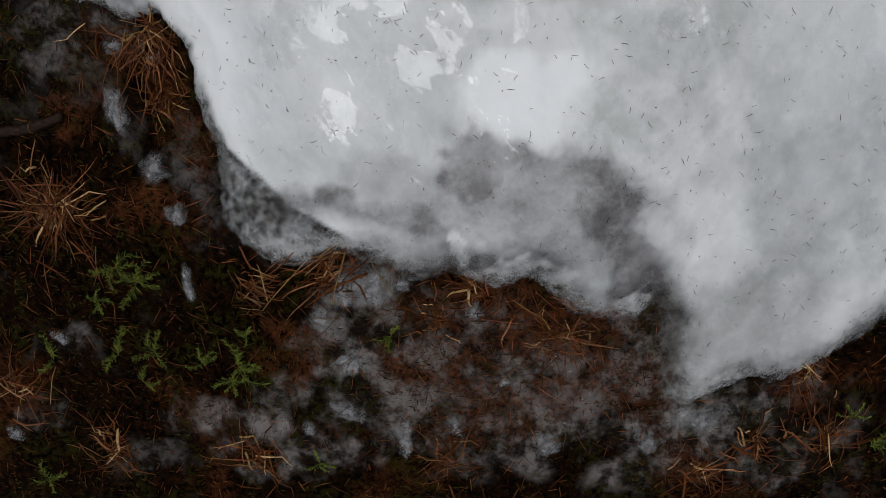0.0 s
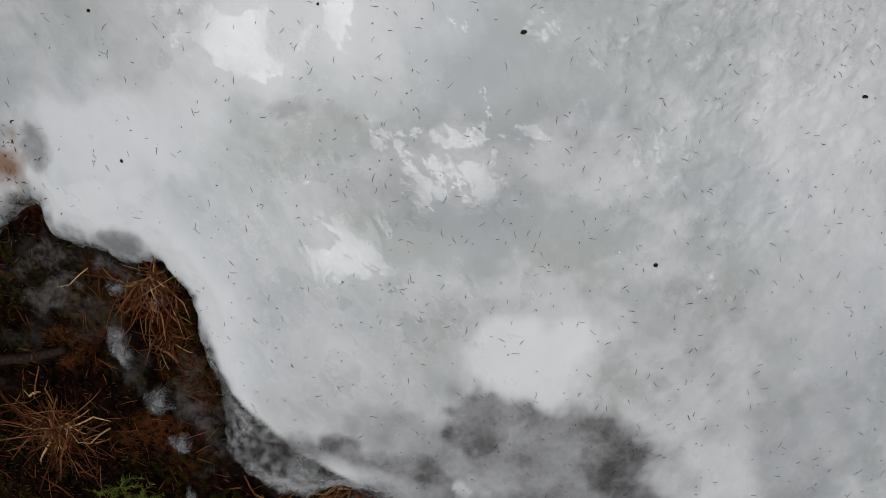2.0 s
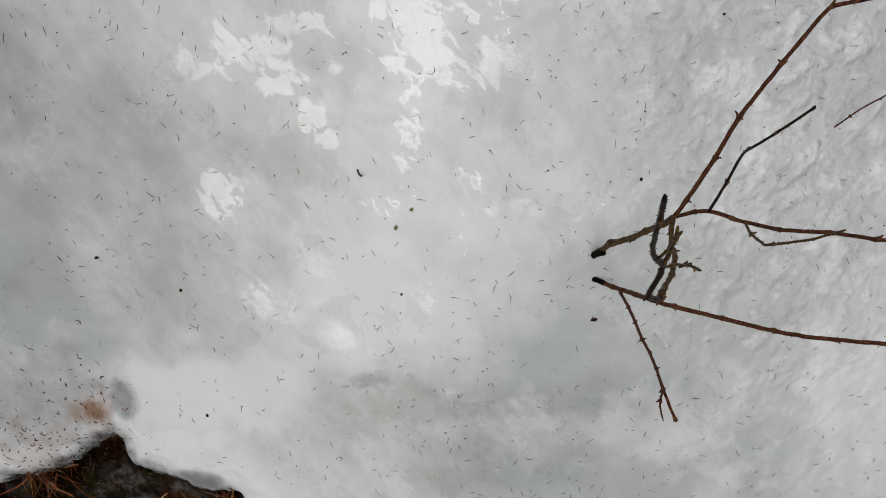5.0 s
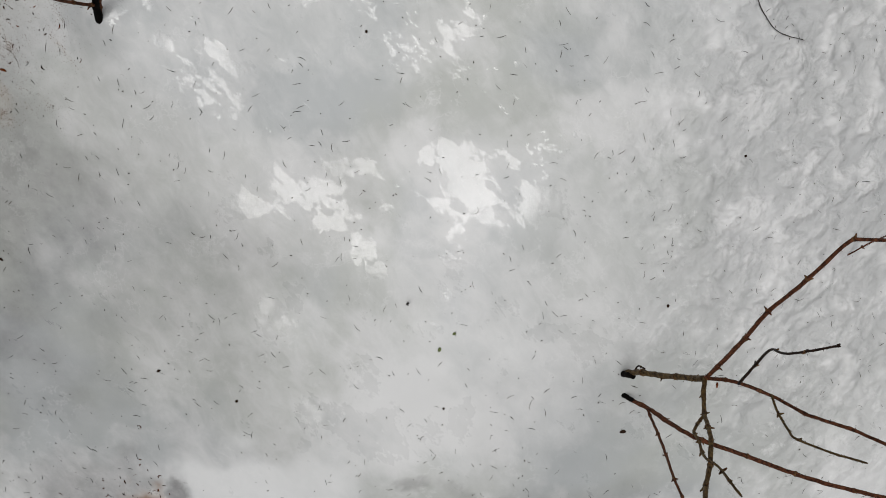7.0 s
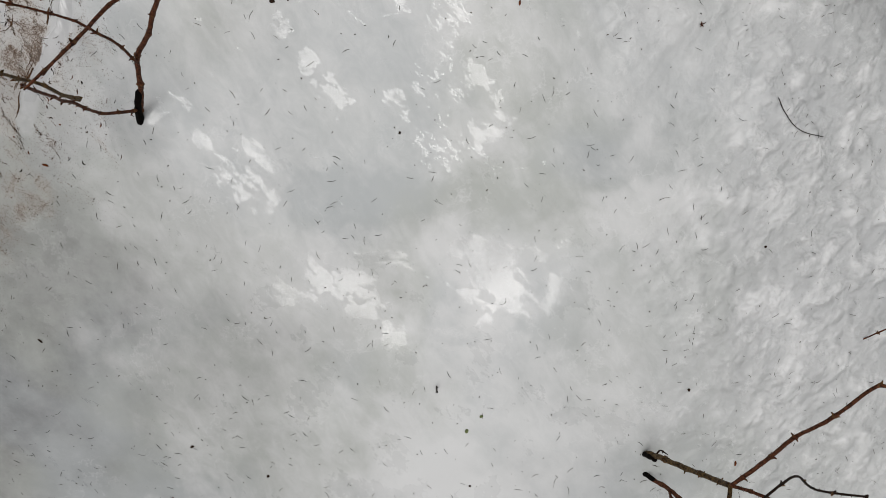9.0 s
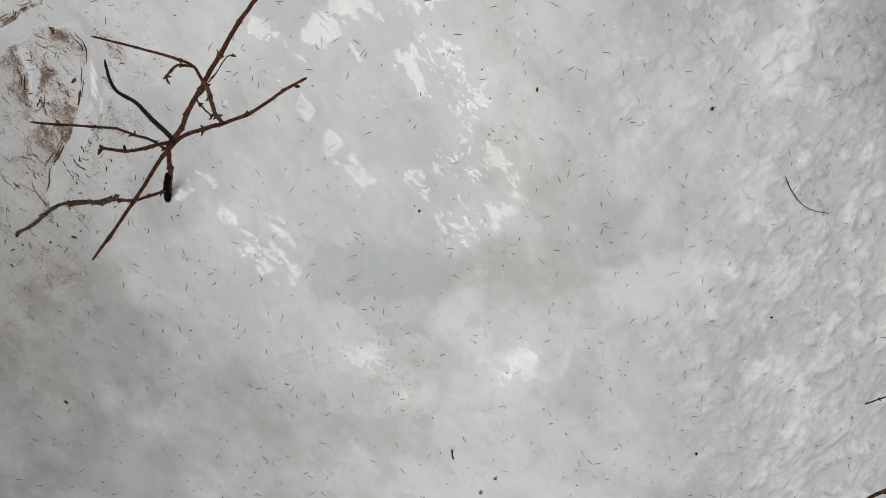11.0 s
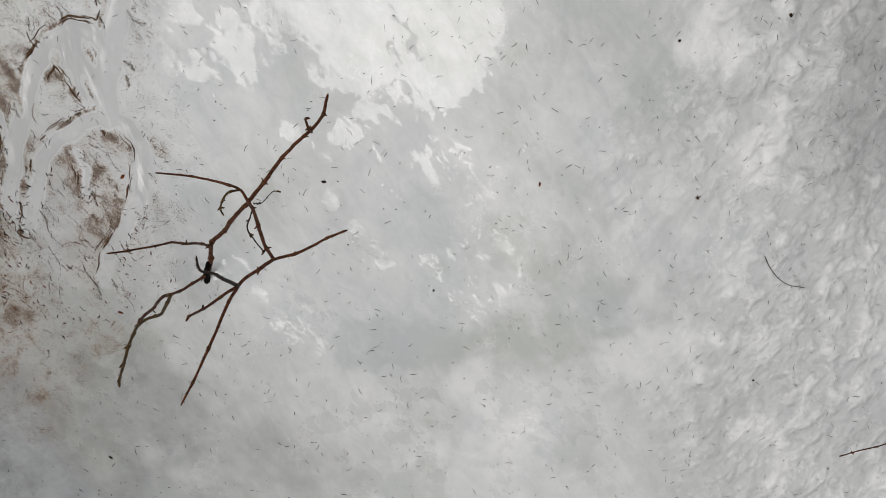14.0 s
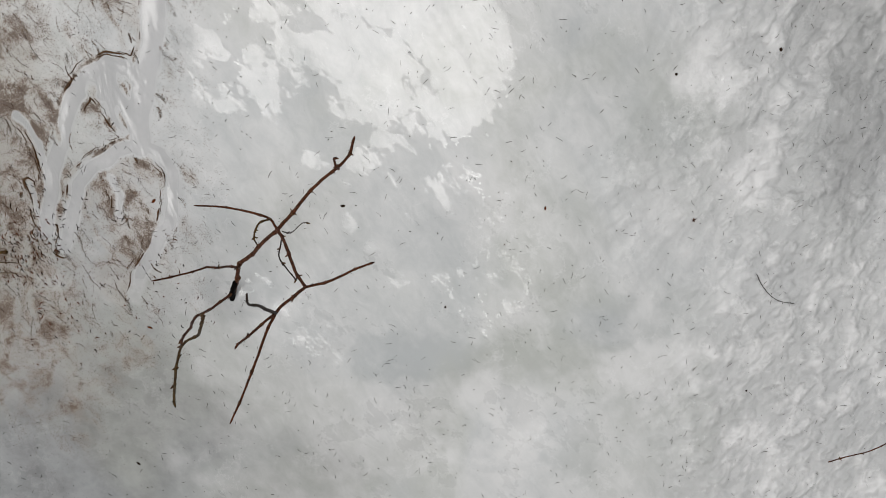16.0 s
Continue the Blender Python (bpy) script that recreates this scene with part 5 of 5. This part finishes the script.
for n, (at, size) in enumerate([
    ((-0.749, -0.366), 0.035), ((-0.692, -0.288), 0.055), ((-0.646, -0.316), 0.055), ((-0.871, -0.502), 0.05), ((-0.716, -0.487), 0.06),
    ((-0.626, -0.472), 0.05), ((-0.440, -0.495), 0.06), ((-0.418, -0.426), 0.03), ((-0.524, -0.494), 0.045), ((-0.665, -0.549), 0.04),
    ((0.881, -0.664), 0.06), ((-0.112, -0.411), 0.03), ((-0.936, -0.804), 0.05), ((-0.274, -0.704), 0.03), ((0.835, -0.587), 0.03), ((-0.459, -0.533), 0.035),
]):
    sprig(at, size, 300 + n)


def snow_lump(at, rx, ry, tall, turn, seed, label):
    """A half-melted lump of old snow with an uneven rim."""
    verts, faces, rings, sides = [], [], 7, 26
    z = float(soil_top(np.array([at[0]]), np.array([at[1]]))[0])
    for i in range(rings + 1):
        s = i / rings
        for k in range(sides):
            a = 2 * math.pi * k / sides
            rag = 1 + 0.38 * noise.noise(Vector((math.cos(a) * 1.6 + seed, math.sin(a) * 1.6, 0.3))) + 0.16 * noise.noise(Vector((math.cos(a) * 5, math.sin(a) * 5, seed)))
            x, y = math.cos(a) * rx * s * rag, math.sin(a) * ry * s * rag
            x, y = x * math.cos(turn) - y * math.sin(turn), x * math.sin(turn) + y * math.cos(turn)
            g = float(soil_top(np.array([at[0] + x]), np.array([at[1] + y]))[0]) - z
            h = tall * (1 - s ** 2.2) * (1 + 0.5 * noise.noise(Vector((x * 60, y * 60, seed)))) - 0.004 * s
            verts.append(Vector((x, y, g + h)))
    for i in range(rings):
        for k in range(sides):
            a, b = i * sides + k, i * sides + (k + 1) % sides
            faces.append((a, a + sides, b + sides, b))
    me = mesh_of("snow_lump", verts, faces, SNOW)
    me.attributes.new("body", "FLOAT", "POINT").data.foreach_set("value", [1 - i / rings for i in range(rings + 1) for _ in range(sides)])
    ob = new("snow_lump", me)
    ob.location = (*at, z)
    return tagged(ob, label, "snow", "old snow lumps")


OLD = "half-melted grey lump of old snow on dark soil"
for n, (at, rx, ry, tall, turn) in enumerate([
    ((-0.574, -0.081), 0.034, 0.026, 0.016, 0.4), ((-0.634, 0.149), 0.022, 0.017, 0.012, 0.0), ((-0.550, 0.127), 0.018, 0.014, 0.010, 0.3),
    ((-0.647, 0.036), 0.026, 0.050, 0.010, 0.2), ((-0.209, -0.580), 0.038, 0.022, 0.012, -0.4), ((-0.537, -0.318), 0.013, 0.045, 0.010, 0.1),
    ((-0.148, -0.315), 0.055, 0.040, 0.012, 0.3), ((-0.209, -0.317), 0.020, 0.045, 0.012, 0.1), ((-0.257, -0.382), 0.026, 0.024, 0.012, 0.0),
    ((-0.088, -0.302), 0.024, 0.020, 0.010, 0.0), ((-0.301, -0.208), 0.032, 0.040, 0.010, -0.3)] + [((0.051, -0.356), 0.026, 0.018, 0.006, 0.0),
    ((0.405, -0.634), 0.032, 0.028, 0.008, 0.2), ((0.203, -0.637), 0.035, 0.028, 0.007, 0.2), ((0.510, -0.588), 0.075, 0.030, 0.010, 0.1),
    ((0.112, -0.505), 0.022, 0.012, 0.006, 0.0), ((-0.089, -0.633), 0.02, 0.05, 0.006, 0.1), ((-0.542, -0.174), 0.028, 0.024, 0.007, 0.4),
    ((-0.851, -0.449), 0.026, 0.018, 0.007, 0.0), ((-0.294, -0.628), 0.018, 0.018, 0.006, 0.2), ((-1.002, -0.694), 0.024, 0.02, 0.01, 0.0),
    ((0.013, -0.603), 0.016, 0.03, 0.006, 0.2), ((-0.193, -0.473), 0.05, 0.026, 0.005, 0.3),
]):
    snow_lump(at, rx * 1.3, ry * 1.3, tall, turn, 3.7 * n, OLD)

# A half-rotten stick on the soil, and twigs at the ice's muddy side.
foot = (-0.951, -0.010)
rotten = tagged(empty_at("rotten_stick", (*foot, top_at(*foot))), "dark half-rotten stick sunk into the soil", "stick")
limb(rotten, "stick", [(x, y, top_at(x, y) + 0.006) for x, y in ((-0.951, -0.010), (-0.851, -0.003), (-0.756, 0.021))], 0.013, 0.010, DARK_BARK, "", 0.07, 61)
foot = (-1.249, 1.367)
root = tagged(empty_at("twig_end", (*foot, top_at(*foot))), "broken olive-brown twig end lying on silty ice", "twig")
limb(root, "stem", [(x, y, top_at(x, y) + h) for (x, y), h in (((-1.249, 1.369), 0.03), ((-1.182, 1.365), 0.03), ((-1.151, 1.365), 0.028))], 0.0042, 0.0034, GREEN_BARK, "", 0.03, 62)
for k in range(2):
    ends = (-1.232, 1.343), (-1.149, 1.338)
    limb(root, "twig", [(ends[0][0], ends[0][1] - 0.022 * k, top_at(*ends[0]) + 0.02), (ends[1][0], ends[1][1] - 0.022 * k, top_at(*ends[1]) + 0.012)], 0.0016, 0.0007, GREEN_BARK, "", 0.04, 63 + k)
